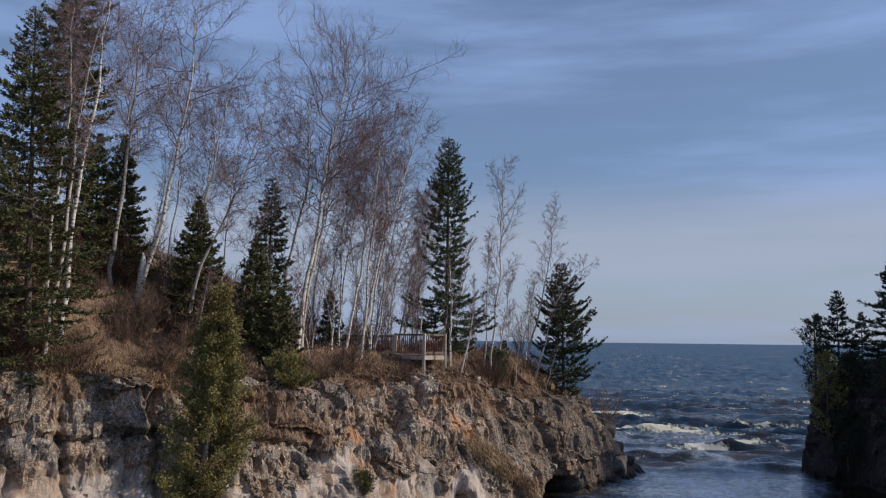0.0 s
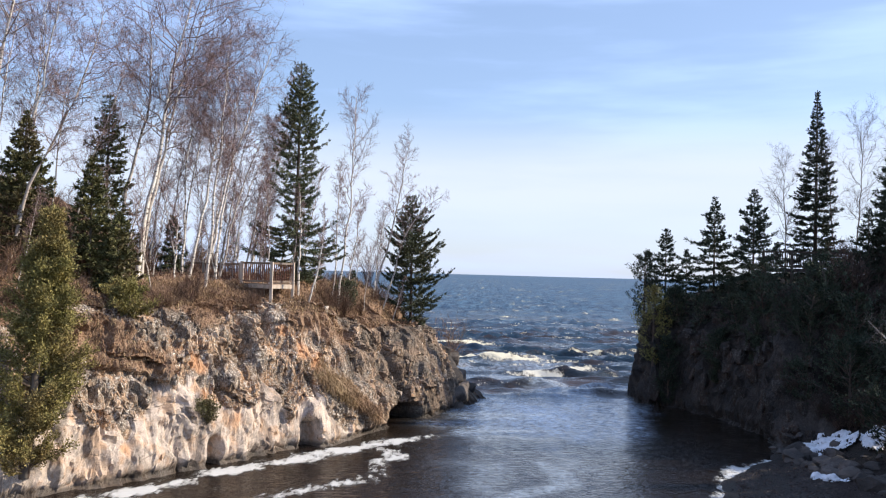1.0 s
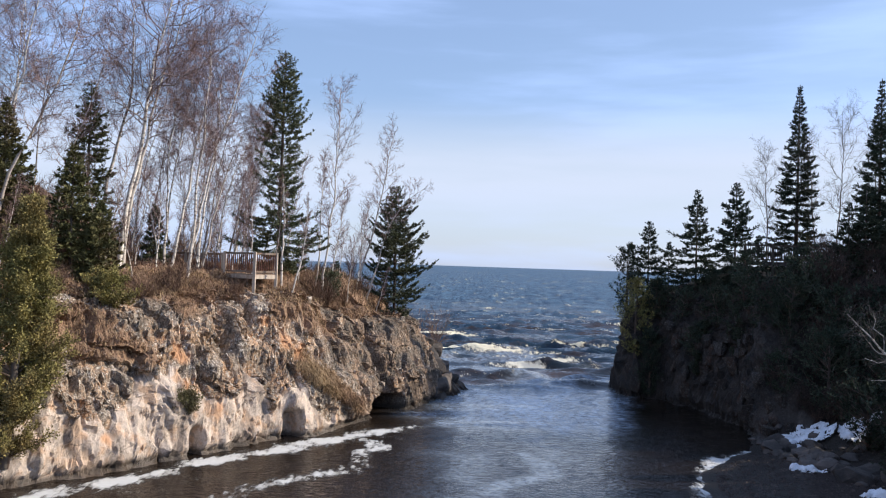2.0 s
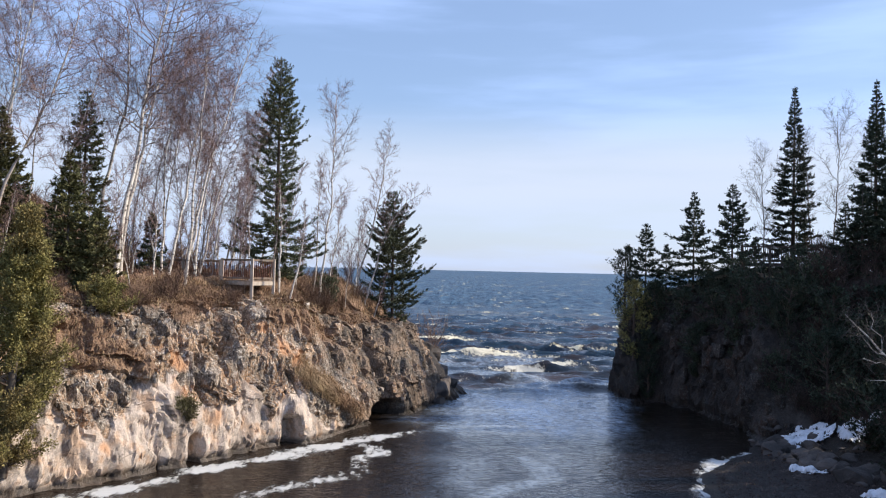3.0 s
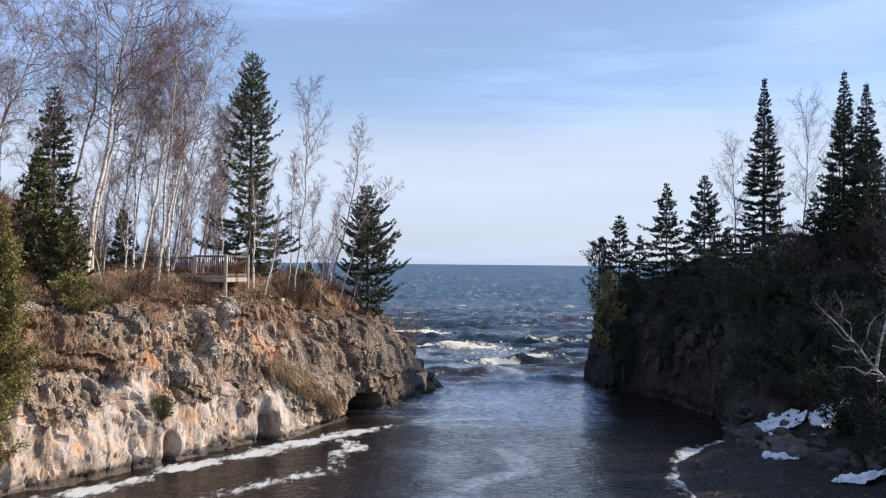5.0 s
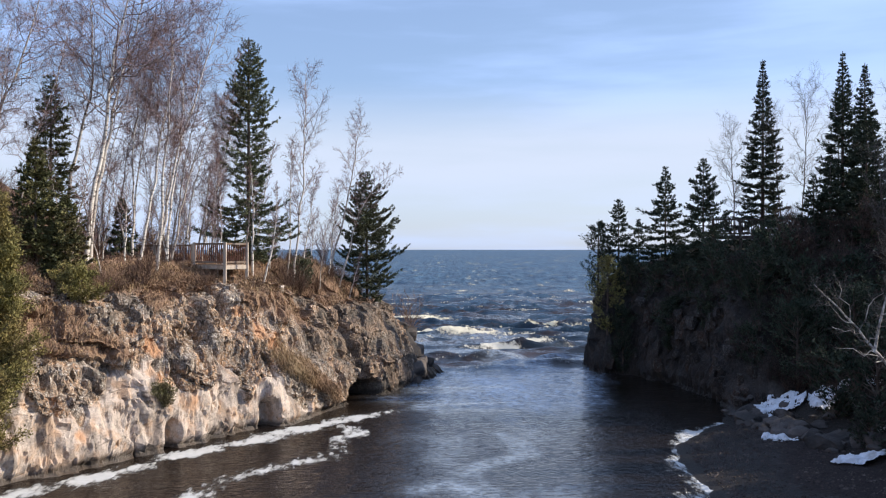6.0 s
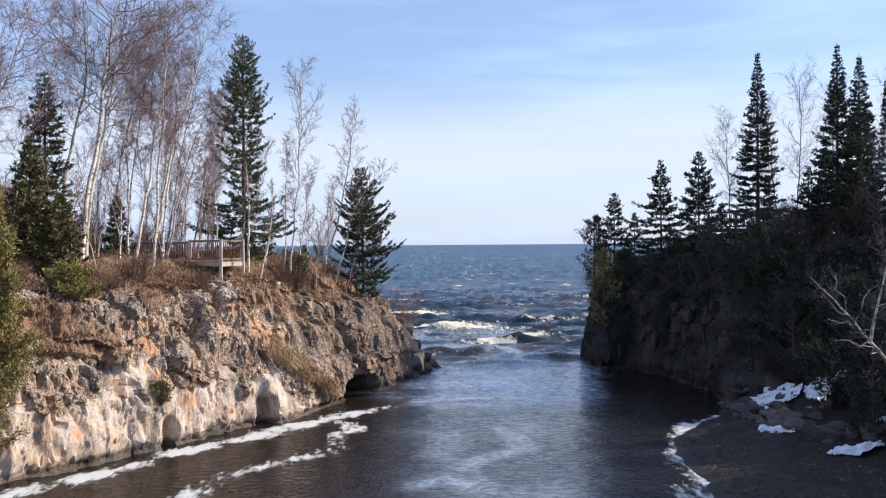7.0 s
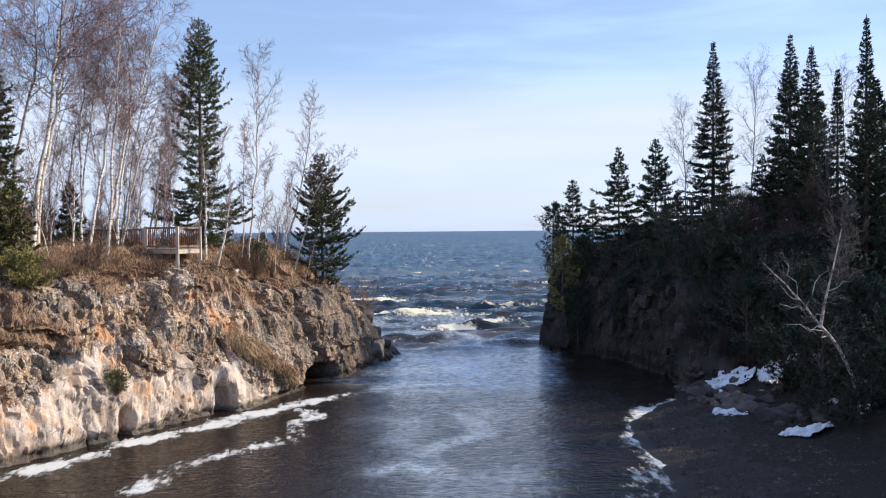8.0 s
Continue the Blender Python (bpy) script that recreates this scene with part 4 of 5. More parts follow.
conifer("spruce", -22.7, 27.7, 14.2, [(0.0, 2.6), (0.2, 2.5), (0.5, 1.9), (0.75, 1.25), (0.9, 0.7), (1.0, 0.15)], "very tall dark spruce at the top of the bank", 15, M_LIT_NEEDLES, gap=0.50, ragged=0.45, dense=1.05, leaf=0.85, lean=(-0.6, 0))
conifer("spruce", -24.0, 31.4, 16.5, [(0.0, 1.8), (0.3, 1.7), (0.7, 1.4), (0.85, 1.0), (1.0, 0.15)], "very tall narrow dark spruce behind the cliff", 16, M_LIT_NEEDLES, gap=0.52, ragged=0.4, dense=1.0, leaf=0.85, lean=(-0.4, 0))
conifer("spruce", -27.5, 38.0, 6.5, cone(2.0, 0.8), "young dark spruce on the brown hillside", 17)
conifer("spruce", -17.6, 36.4, 5.6, cone(1.9, 0.8), "broad olive green spruce at the cliff top", 24, M_LIT_NEEDLES, droop=20)
conifer("spruce", -16.39, 43.0, 3.4, cone(0.9, 0.7), "small young spruce among bare trunks", 18)
conifer("spruce", -9.5, 59.3, 2.6, cone(0.9), "small young spruce behind the bank", 19)
conifer("spruce", -16.4, 36.6, 3.6, cone(1.5, 0.7), "green young spruce at the cliff top", 20, M_LIT_NEEDLES, droop=20)
cedar("cedar", -16.5, 29.75, 9.7, 1.75, "olive green cedar growing against the cliff face", 21, count=70000, leaf=0.85, lean=(0.75, 0), outline=[(0.0, 1.4), (0.12, 1.65), (0.32, 1.6), (0.5, 1.2), (0.7, 0.9), (0.84, 0.5), (1.0, 0.12)])
cedar("cedar", -15.2, 35.2, 2.0, 0.95, "low yellow-green cedar bush at the cliff edge", 22, count=10000, z=5.5, leaf=0.8)
cedar("cedar", -8.3, 49.4, 1.5, 0.8, "small green juniper bush on the cliff edge", 23, count=2500, material=M_SPRUCE)
cedar("cedar", -11.85, 35.4, 0.8, 0.6, "small green juniper on a ledge of the cliff", 25, count=3600, z=1.75, material=M_LIT_NEEDLES, leaf=0.8)

# birches of the left bank, nearest first: x, y, trunk radius, crown, knots of the trunk
WHITE = "bare white-barked birch with fine reddish twigs"
for i, (x, y, r, crown, knots) in enumerate([
        (-22.77, 29.6, 0.13, 0.75, [(0.2, 2.4), (0.64, 5.9), (1.28, 9.4), (1.58, 11.77), (1.63, 15.41)]), (-24.44, 35.0, 0.12, 0.90, [(0.29, 4.04), (0.62, 7.87), (0.99, 11.48), (1.22, 13.45)]),
        (-23.61, 36.0, 0.13, 0.90, [(1.16, 3.61), (1.76, 6.63), (2.33, 10.52), (2.5, 14.5)]), (-21.44, 37.0, 0.12, 0.50, [(0.76, 6.46), (1.43, 9.82), (1.68, 11.66)]),
        (-20.51, 34.5, 0.10, 0.75, [(0.84, 2.77), (2.13, 5.33), (3.28, 7.88), (4.04, 11.11)]), (-22.6, 28.4, 0.10, 0.60, [(0.2, 3.0), (0.38, 8.0), (0.77, 9.8), (1.3, 11.5), (1.9, 13.6)]), (-22.45, 28.3, 0.08, 0.55, [(0.1, 3.0), (0.3, 8.0), (0.68, 9.9), (0.3, 11.7), (0.47, 13.7)]),
        (-16.56, 39.0, 0.15, 1.20, [(0.51, 2.79), (1.25, 8.15), (1.9, 11.86), (2.37, 14.61)]), (-16.48, 39.5, 0.12, 1.00, [(0.63, 4.31), (1.4, 9.17), (2.8, 13.48)]),
        (-18.08, 40.0, 0.13, 0.90, [(0.76, 5.43), (1.45, 8.34), (1.47, 12.81)]), (-13.89, 41.0, 0.09, 0.80, [(0.21, 5.06), (0.59, 8.87), (0.75, 11.54)]),
        (-14.23, 42.0, 0.09, 0.75, [(1.15, 5.14), (2.07, 8.7), (3.03, 11.93)]), (-13.94, 43.0, 0.07, 0.70, [(0.87, 4.66), (1.77, 6.77), (2.53, 8.28)]),
        (-15.47, 42.0, 0.07, 0.60, [(0.15, 4.36), (0.49, 8.59), (0.5, 9.6)]), (-13.62, 44.0, 0.07, 0.60, [(0.57, 4.29), (1.74, 6.75)]),
        (-14.0, 42.5, 0.08, 0.7, [(0.5, 4.6), (0.9, 8.2), (1.0, 10.6)]), (-15.0, 41.4, 0.09, 0.8, [(0.8, 5.5), (1.6, 9.0), (1.8, 12.0)])]):
    birch("birch", x, y, r, knots, WHITE, 200 + i, crown, t0=0.45)
# thinner stems behind: x, y, height, lean, crown
for i, (x, y, h, lean, crown) in enumerate([
        (-26.5, 38.0, 12.0, 0.9, 0.9), (-22.8, 42.5, 11.0, 1.2, 0.9), (-18.7, 46.0, 10.5, 1.7, 0.9), (-13.5, 48.5, 8.0, 1.4, 0.7), (-17.7, 44.6, 11.0, 2.2, 0.8), (-16.8, 50.0, 9.5, 1.1, 0.9),
        (-26.0, 46.0, 12.5, 0.7, 0.9), (-22.4, 38.5, 11.5, 1.3, 0.8), (-27.6, 34.5, 12.0, 0.9, 0.8), (-13.6, 47.4, 10.0, 2.4, 0.6), (-13.5, 46.2, 9.8, 2.2, 0.7), (-12.4, 45.6, 7.5, 0.9, 0.6),
        (-16.4, 44.0, 11.5, 1.6, 0.8), (-15.2, 46.4, 10.5, 2.0, 0.8), (-20.0, 41.5, 11.5, 1.6, 0.8), (-28.5, 42.0, 12.0, 1.0, 0.9), (-12.2, 48.6, 6.5, 1.3, 0.6), (-19.4, 37.4, 9.0, 2.6, 0.7), (-24.8, 40.2, 11.0, 1.4, 0.8)]):
    birch("birch", x, y, 0.06, [(lean * 0.42, h * 0.5), (lean, h)], "slim bare birch with a pale stem and reddish twigs", 240 + i, crown, t0=0.42)
# slender stems round the deck and at the cliff's end
for i, (x, y, r, crown, knots, t0, spread) in enumerate([
        (-8.53, 48.2, 0.075, 0.62, [(0.17, 3.49), (0.5, 7.69), (0.71, 12.21)], 0.28, 30), (-9.00, 48.6, 0.05, 0.5, [(0.24, 2.66), (0.15, 5.59), (0.3, 7.4)], 0.3, 32), (-8.2, 49.5, 0.05, 0.5, [(0.1, 2.6), (0.5, 5.0), (0.6, 6.6)], 0.3, 34),
        (-7.18, 52.5, 0.075, 0.60, [(0.89, 2.49), (1.6, 6.0), (2.13, 9.34)], 0.45, 42), (-6.5, 52.6, 0.06, 0.55, [(1.14, 4.2), (2.2, 6.3), (3.61, 7.2)], 0.5, 44), (-9.20, 43.0, 0.055, 0.35, [(0.44, 1.41), (0.67, 3.72), (0.65, 4.87)], 0.4, 34),
        (-10.07, 44.6, 0.08, 0.35, [(0.1, 3.98), (-0.11, 5.78)], 0.5, 40), (-10.5, 44.4, 0.06, 0.3, [(0.2, 2.2), (0.3, 3.6)], 0.5, 40), (-5.97, 52.7, 0.04, 0.5, [(0.4, 1.4), (0.9, 2.8)], 0.35, 44)]):
    birch("birch", x, y, r, knots, "slender bare birch with pale stem and grey twigs", 270 + i, crown, t0=t0, spread=spread, limbs=M_PALE, whippy=0.45, fine=1.2)

# right bank
for i, (x, y, h, r, w, label) in enumerate([
        (15.55, 59.0, 7.3, 2.5, 0.7, "slender dark spruce on the shaded cliff top"), (17.4, 56.4, 6.9, 2.3, 0.65, "dark spruce on the shaded cliff top"),
        (21.3, 56.2, 12.7, 2.5, 0.95, "tall spire-shaped dark fir beside the walkway"), (24.4, 51.5, 12.0, 2.4, 0.9, "tall spire-shaped dark fir on the shaded slope"),
        (26.4, 52.8, 11.5, 2.3, 0.9, "tall spire-shaped dark fir on the shaded slope"), (25.7, 45.2, 14.8, 2.1, 0.95, "tall narrow fir on the shaded slope"),
        (26.8, 50.3, 9.6, 0.9, 0.9, "thin dark fir among bare twigs"), (22.1, 50.3, 5.2, 1.8, 0.8, "bushy dark fir on the shaded slope"),
        (12.6, 60.6, 5.2, 1.5, 0.5, "ragged dark spruce on the tip of the headland"), (14.0, 60.4, 3.6, 1.0, 0.8, "small dark spruce on the headland"),
        (18.6, 55.5, 3.2, 1.0, 0.8, "small dark fir beside the walkway"), (29.5, 44.0, 11.0, 2.1, 0.8, "dense dark fir on the shaded slope"),
        (32.0, 36.0, 13.0, 2.3, 0.8, "dense dark fir on the shaded slope"), (28.0, 38.0, 9.0, 2.0, 0.8, "dense dark fir on the shaded slope"),
        # the firs above the beach stand out of view, added to block the sun
        (34.0, 30.0, 13.0, 2.4, 0.8, "unseen fir added above the beach to shade it"), (30.0, 27.0, 11.0, 2.2, 0.8, "unseen fir added above the beach to shade it"), (27.0, 46.5, 9.0, 1.8, 0.8, "dense dark fir on the shaded slope"), (24.0, 26.5, 9.0, 2.2, 0.8, "unseen fir added above the beach to shade it"), (26.5, 31.0, 10.0, 2.2, 0.8, "unseen fir added above the beach to shade it"), (28.0, 23.5, 11.0, 2.3, 0.8, "unseen fir added above the beach to shade it"), (24.4, 48.6, 8.0, 2.2, 0.7, "dense dark fir on the shaded slope"), (22.9, 49.9, 5.8, 1.9, 0.7, "bushy dark fir on the shaded slope")]):
    conifer("fir", x, y, h, cone(r, w), label, 300 + i, M_FIR_SHADE, gap=0.42, n=8, droop=18, ragged=0.5 if w < 0.75 else 0.3, dense=0.72 if x < 27 else 0.3, leaf=1.1 if x < 27 else 1.9)
# cedars take the shade-dark green; one at the tip keeps the lit green
for i, (x, y, z, h, r) in enumerate([(10.9, 59.2, 4.5, 6.0, 1.2), (11.3, 57.9, 3.2, 5.4, 1.2), (12.2, 57.2, 3.8, 4.6, 1.1), (17.5, 47.0, 3.2, 4.2, 1.5), (18.5, 44.0, 2.6, 4.5, 1.6), (20.0, 41.0, 3.0, 4.5, 1.7), (20.5, 37.0, 3.0, 4.2, 1.6), (16.2, 50.5, 3.0, 4.0, 1.2), (21.5, 33.5, 3.2, 4.0, 1.6), (14.6, 53.6, 4.0, 3.4, 0.9), (23.0, 30.0, 3.6, 4.0, 1.6)]):
    cedar("cedar", x, y, h, r, "dark green cedar on the shaded cliff", 340 + i, count=6000, z=min(z, ground_z(x, y)) - 0.2, material=M_CEDAR if i == 1 else M_FIR_SHADE)
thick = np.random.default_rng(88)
dark_cedars = [cedar("cedar", 19.4, 45.5, 4.2, 1.5, "dark green cedar on the shaded slope", 380, leaf=1.5, count=2200, material=M_FIR_SHADE), cedar("cedar", 21.8, 38.5, 3.4, 1.6, "dark bushy cedar on the shaded slope", 381, leaf=1.5, count=2200, material=M_FIR_SHADE)]
for i in range(46):
    x, y = thick.uniform(15.5, 30), thick.uniform(27, 57)
    d = float(signed_distance(np.array([[x, y]]), RIGHT)[0])
    if d < 4.5 + (2.5 if y < 36 else 0) or (y > 47 and d > 5.5 and x > 16):
        continue
    k = thick.uniform(0.7, 1.15)
    if y > 36 and ground_z(x, y) + 3.9 * k > 9.0:
        continue
    copy_thing(dark_cedars[i % 2], pose(x, y, ground_z(x, y) - 0.3, 0, 0, thick.uniform(0, 360)) @ Matrix.Scale(k, 4))
for x, y, k in ((14.9, 54.4, 0.62), (15.6, 52.6, 0.7), (16.4, 50.6, 0.75), (16.6, 48.6, 0.7), (17.4, 47.0, 0.75), (14.0, 56.6, 0.6), (16.9, 45.4, 0.7), (13.2, 57.9, 0.7), (18.2, 49.8, 0.8), (17.6, 52.4, 0.8), (19.2, 47.6, 0.9), (12.4, 58.6, 0.8), (17.1, 30.7, 0.62), (17.0, 33.4, 0.5), (18.6, 32.4, 0.7)):
    copy_thing(dark_cedars[int(x * 10) % 2], pose(x, y, ground_z(x, y) - 0.9, -6, -14, thick.uniform(0, 360)) @ Matrix.Scale(k, 4))
for i in range(90):  # low growth along the crest
    x, y = thick.uniform(12, 26), thick.uniform(45, 60)
    d = float(signed_distance(np.array([[x, y]]), RIGHT)[0])
    k = thick.uniform(0.28, 0.5)
    if 1.6 < d < 8 and not (17.2 < x < 25.0 and 51.0 < y < 57.0) and ground_z(x, y) + 3.9 * k < 9.9:
        copy_thing(dark_cedars[i % 2], pose(x, y, ground_z(x, y) - 0.3, 0, 0, thick.uniform(0, 360)) @ Matrix.Scale(k, 4))
for i, (x, y, h, lean) in enumerate([(19.6, 56.7, 8.2, (-0.3, 0.1)), (23.5, 55.2, 10.0, (0.2, 0)), (22.4, 56.0, 8.5, (-0.5, 0)), (25.2, 54.0, 9.0, (0.4, 0)), (28.5, 52.0, 9.5, (-0.6, 0)), (24.5, 46.0, 7.0, (-0.8, 0.1)), (22.5, 40.5, 6.0, (-0.7, 0.3))]):
    birch("bare_tree", x, y, 0.06, [(lean[0] * 0.5, h * 0.5), (lean[0], h)], "slim bare grey tree on the shaded bank", 360 + i, 0.9, twigs=M_GREYTWIG, fine=0.7, bark=M_GREYTWIG, spread=36)
birch("birch", 17.87, 31.5, 0.12, [(-0.79, 2.22), (-2.01, 3.65), (-2.9, 4.74), (-4.0, 5.83)], "leaning white birch with twisted bare limbs", 371, 0.75, t0=0.32, fine=0.35, bark=M_WHITE, limbs=M_WHITE, twigs=M_GREYTWIG, spread=52, whippy=1.7,
      fork=[(-1.75, 3.3), (-1.6, 4.2), (-1.25, 5.6), (-0.92, 7.1)])
stump = thing("birch_stump", Matrix.Translation((-22.6, 34.6, ground_z(-22.6, 34.6) - 0.2)), "broken white birch stump on the brown bank", "stump")
part("trunk", *sweep([[(0, 0, 0), (0.05, 0, 0.8), (0.12, 0, 1.6), (0.2, 0, 2.2), (0.17, 0.03, 2.35), (0.12, 0, 2.5)]], [[0.17, 0.14, 0.13, 0.12, 0.07, 0.01]], 9), M_BIRCH, stump, smooth=True)


# ---- undergrowth ----
def shrub(name, m, label, seed, material, stems=26, tall=1.3, wide=0.5):
    """A leafless bush: many stems from one root, with side twigs."""
    rng = np.random.default_rng(seed)
    ob = thing(name, m, label, "bush", "leafless bushes on the banks")
    az, out = rng.uniform(0, 2 * np.pi, stems), rng.uniform(0.15, 1.0, stems) * wide
    L = tall * rng.uniform(0.5, 1.1, stems)
    s = np.linspace(0, 1, 4)[None]
    root = rng.uniform(-0.15, 0.15, (stems, 2))
    wig = np.cumsum(rng.normal(size=(stems, 4, 2)) * 0.05, axis=1)
    P = np.stack([root[:, :1] + (np.cos(az) * out)[:, None] * s ** 1.3 * tall + wig[..., 0], root[:, 1:] + (np.sin(az) * out)[:, None] * s ** 1.3 * tall + wig[..., 1], L[:, None] * s], 2)
    R = 0.011 * (1 - 0.75 * s) * np.ones((stems, 1))
    B, RB = grow(rng, P, R, 5, 0.25, 1.0, lambda t: 0.38 * tall * (1.2 - 0.6 * t), 40, 2, 0.3)
    C, RC = grow(rng, B, RB, 2, 0.2, 1.0, lambda t: 0.22 * tall + 0 * t, 40, 2, 0.2)
    tagged(part("stem_mass", *join(sweep(P, R, 3), spikes(B, 0.010), spikes(C, 0.0075)), material, ob), kind="stuff")
    return ob


RNG = np.random.default_rng(77)
PROTO = [shrub("bush", Matrix.Translation((-13.5, 37.6, ground_z(-13.5, 37.6) - 0.1)), "leafless reddish-brown bush on the cliff top", 400, M_SHRUB),
         shrub("bush", Matrix.Translation((-11.5, 40.6, ground_z(-11.5, 40.6) - 0.1)), "leafless tangled brown bush on the cliff top", 401, M_SHRUB, 34, 1.0, 0.8),
         shrub("bush", Matrix.Translation((-8.0, 46.8, ground_z(-8.0, 46.8) - 0.1)), "tall leafless brown bush on the bank", 402, M_SHRUB, 20, 1.8, 0.4)]
# shrub twigs again, darkened in colour for the slope's shade
M_SHADEBUSH = simple("shaded_shrub_twigs", [(0.10, 0.068, 0.055), (0.06, 0.042, 0.034)], 2.0, island=0.45, per=0.25, bump=0)
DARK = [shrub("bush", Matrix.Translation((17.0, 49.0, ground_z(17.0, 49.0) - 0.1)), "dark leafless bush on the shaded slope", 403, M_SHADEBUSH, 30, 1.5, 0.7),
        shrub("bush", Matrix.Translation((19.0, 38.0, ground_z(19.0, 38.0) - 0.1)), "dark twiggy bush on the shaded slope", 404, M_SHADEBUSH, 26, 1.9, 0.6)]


def scatter(protos, bank, count, pick, sizes, seed):
    """Copies of bushes over a bank, where pick(x, y, z, d) allows."""
    rng = np.random.default_rng(seed)
    v, _, d = LAND[bank]
    idx = np.where(pick(v[:, 0], v[:, 1], v[:, 2], d))[0]
    cell = {}
    for i in rng.permutation(idx):  # thin out to an even spread
        cell.setdefault((int(v[i, 0] / 0.5), int(v[i, 1] / 0.5)), i)
    spots = rng.permutation(list(cell.values()))[:count]
    for i in spots:
        k = rng.uniform(*sizes)
        m = pose(*v[i] - (0, 0, 0.08), rng.uniform(-10, 10), rng.uniform(-10, 10), rng.uniform(0, 360)) @ Matrix.Diagonal((k, k, k * rng.uniform(0.8, 1.2), 1))
        copy_thing(protos[int(rng.integers(len(protos)))], m)


def sapling(x, y, h, lean, seed):
    ob = birch("sapling", x, y, 0.028, [(lean * 0.4, h * 0.5), (lean, h)], "thin bare sapling among the cliff-top bushes", seed, 0.7, t0=0.3, fine=0.4, spread=34)
    return tagged(ob, group="saplings on the cliff top")


SAPLINGS = [sapling(-12.6, 43.9, 4.6, 0.4, 601), sapling(-9.6, 46.6, 3.6, 0.3, 602), sapling(-7.4, 50.6, 4.0, 0.5, 603)]
scatter(SAPLINGS, "left_headland", 44, lambda x, y, z, d: (d > 4.2) & (d < 16) & (y > 30) & (y < 57) & (x > -27) & (x < -6), (0.7, 1.35), 15)
scatter(PROTO, "left_headland", 62, lambda x, y, z, d: (d > 2.9) & (d < 7.5) & (y > 24) & (y < 60) & (x < -3) & ~((x > -17) & (x < -9.5) & (y > 40.6)), (0.5, 1.0), 1)
scatter(PROTO, "left_headland", 52, lambda x, y, z, d: (d > 7) & (d < 24) & (y > 24) & (y < 56) & (x > -36) & ~((x > -18) & (x < -9.5) & (y > 40) & (y < 47)), (0.8, 1.7), 2)
scatter(PROTO, "left_headland", 82, lambda x, y, z, d: (d > 3.5) & (d < 15) & (y > 27) & (y < 43) & (x > -32) & (x < -18.5), (0.9, 1.6), 16)
scatter(PROTO[:2], "left_headland", 6, lambda x, y, z, d: (np.hypot(x + 14.6, y - 33.2) < 1.7) & (z > 4) & (z < 6.2), (0.25, 0.45), 3)
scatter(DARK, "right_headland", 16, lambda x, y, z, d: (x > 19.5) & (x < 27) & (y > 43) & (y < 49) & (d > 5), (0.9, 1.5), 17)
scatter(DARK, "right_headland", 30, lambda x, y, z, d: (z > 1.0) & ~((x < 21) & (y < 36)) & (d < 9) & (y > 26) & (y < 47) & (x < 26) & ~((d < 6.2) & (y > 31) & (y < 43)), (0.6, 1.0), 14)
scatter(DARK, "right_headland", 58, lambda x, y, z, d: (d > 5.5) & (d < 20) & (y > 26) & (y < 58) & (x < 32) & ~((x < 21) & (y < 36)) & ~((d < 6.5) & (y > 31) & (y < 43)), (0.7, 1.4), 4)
copy_thing(PROTO[2], pose(-2.6, 57.3, ground_z(-2.6, 57.3) - 0.2, 0, 8, 40) @ Matrix.Scale(1.7, 4))


def tufts(name, label, spots, count, length, material, seed, hang=0.5):
    """Blades of dead grass rooted on spots (n, 3)."""
    rng = np.random.default_rng(seed)
    p = spots[rng.integers(0, len(spots), count)] + rng.normal(size=(count, 3)) * (0.10, 0.10, 0.03)
    az = rng.uniform(0, 2 * np.pi, count) + 2 * fbm(p * 1.5, 2, seed)
    L = length * rng.uniform(0.5, 1.3, count)[:, None]
    o = np.stack([np.cos(az), np.sin(az), 0 * az], 1)
    o += (0.5 * hang, -0.35 * hang, 0)
    side = np.stack([-np.sin(az), np.cos(az), 0 * az], 1) * 0.012
    mid = p + L * (o * 0.3 + (0, 0, 0.55))
    end = p + L * (o * 0.85 + (0, 0, 0.55 - 0.6 * hang))
    V = np.stack([p - side, p + side, mid + side * 0.8, mid - side * 0.8, end], 1).reshape(-1, 3)
    b = np.arange(count)[:, None] * 5
    F = np.concatenate([b + (0, 1, 2), b + (0, 2, 3), b + (3, 2, 4)])
    return tagged(new(name, mesh_of(name, V, F, material)), label, "grass", kind="stuff")


lv, le, ld = LAND["left_headland"]
near_left = (lv[:, 1] > 22) & (lv[:, 1] < 62) & (lv[:, 0] > -34)
tufts("dry_grass", "tan dead grass over the cliff top and ledges", lv[near_left & (le > 0.55) & (ld < 5.5)], 17000, 0.26, M_GRASS, 5)
tufts("bracken", "rust-brown dead bracken and litter on the bank", lv[near_left & (le > 0.45) & (ld < 25)], 30000, 0.26, M_RUST, 6, 0.2)
ledge = (lv[:, 0] > -8.3) & (lv[:, 0] < -5.6) & (np.abs(lv[:, 2] - 3.4 + 2.3 * (lv[:, 0] + 8.1) / 2.2) < 0.4) & (lv[:, 1] < 46)
tufts("dry_grass", "long tan grass hanging from a ledge in the cliff", lv[ledge], 4200, 0.42, M_GRASS, 7, 0.85)


# ---- decks ----
PICKET = {}


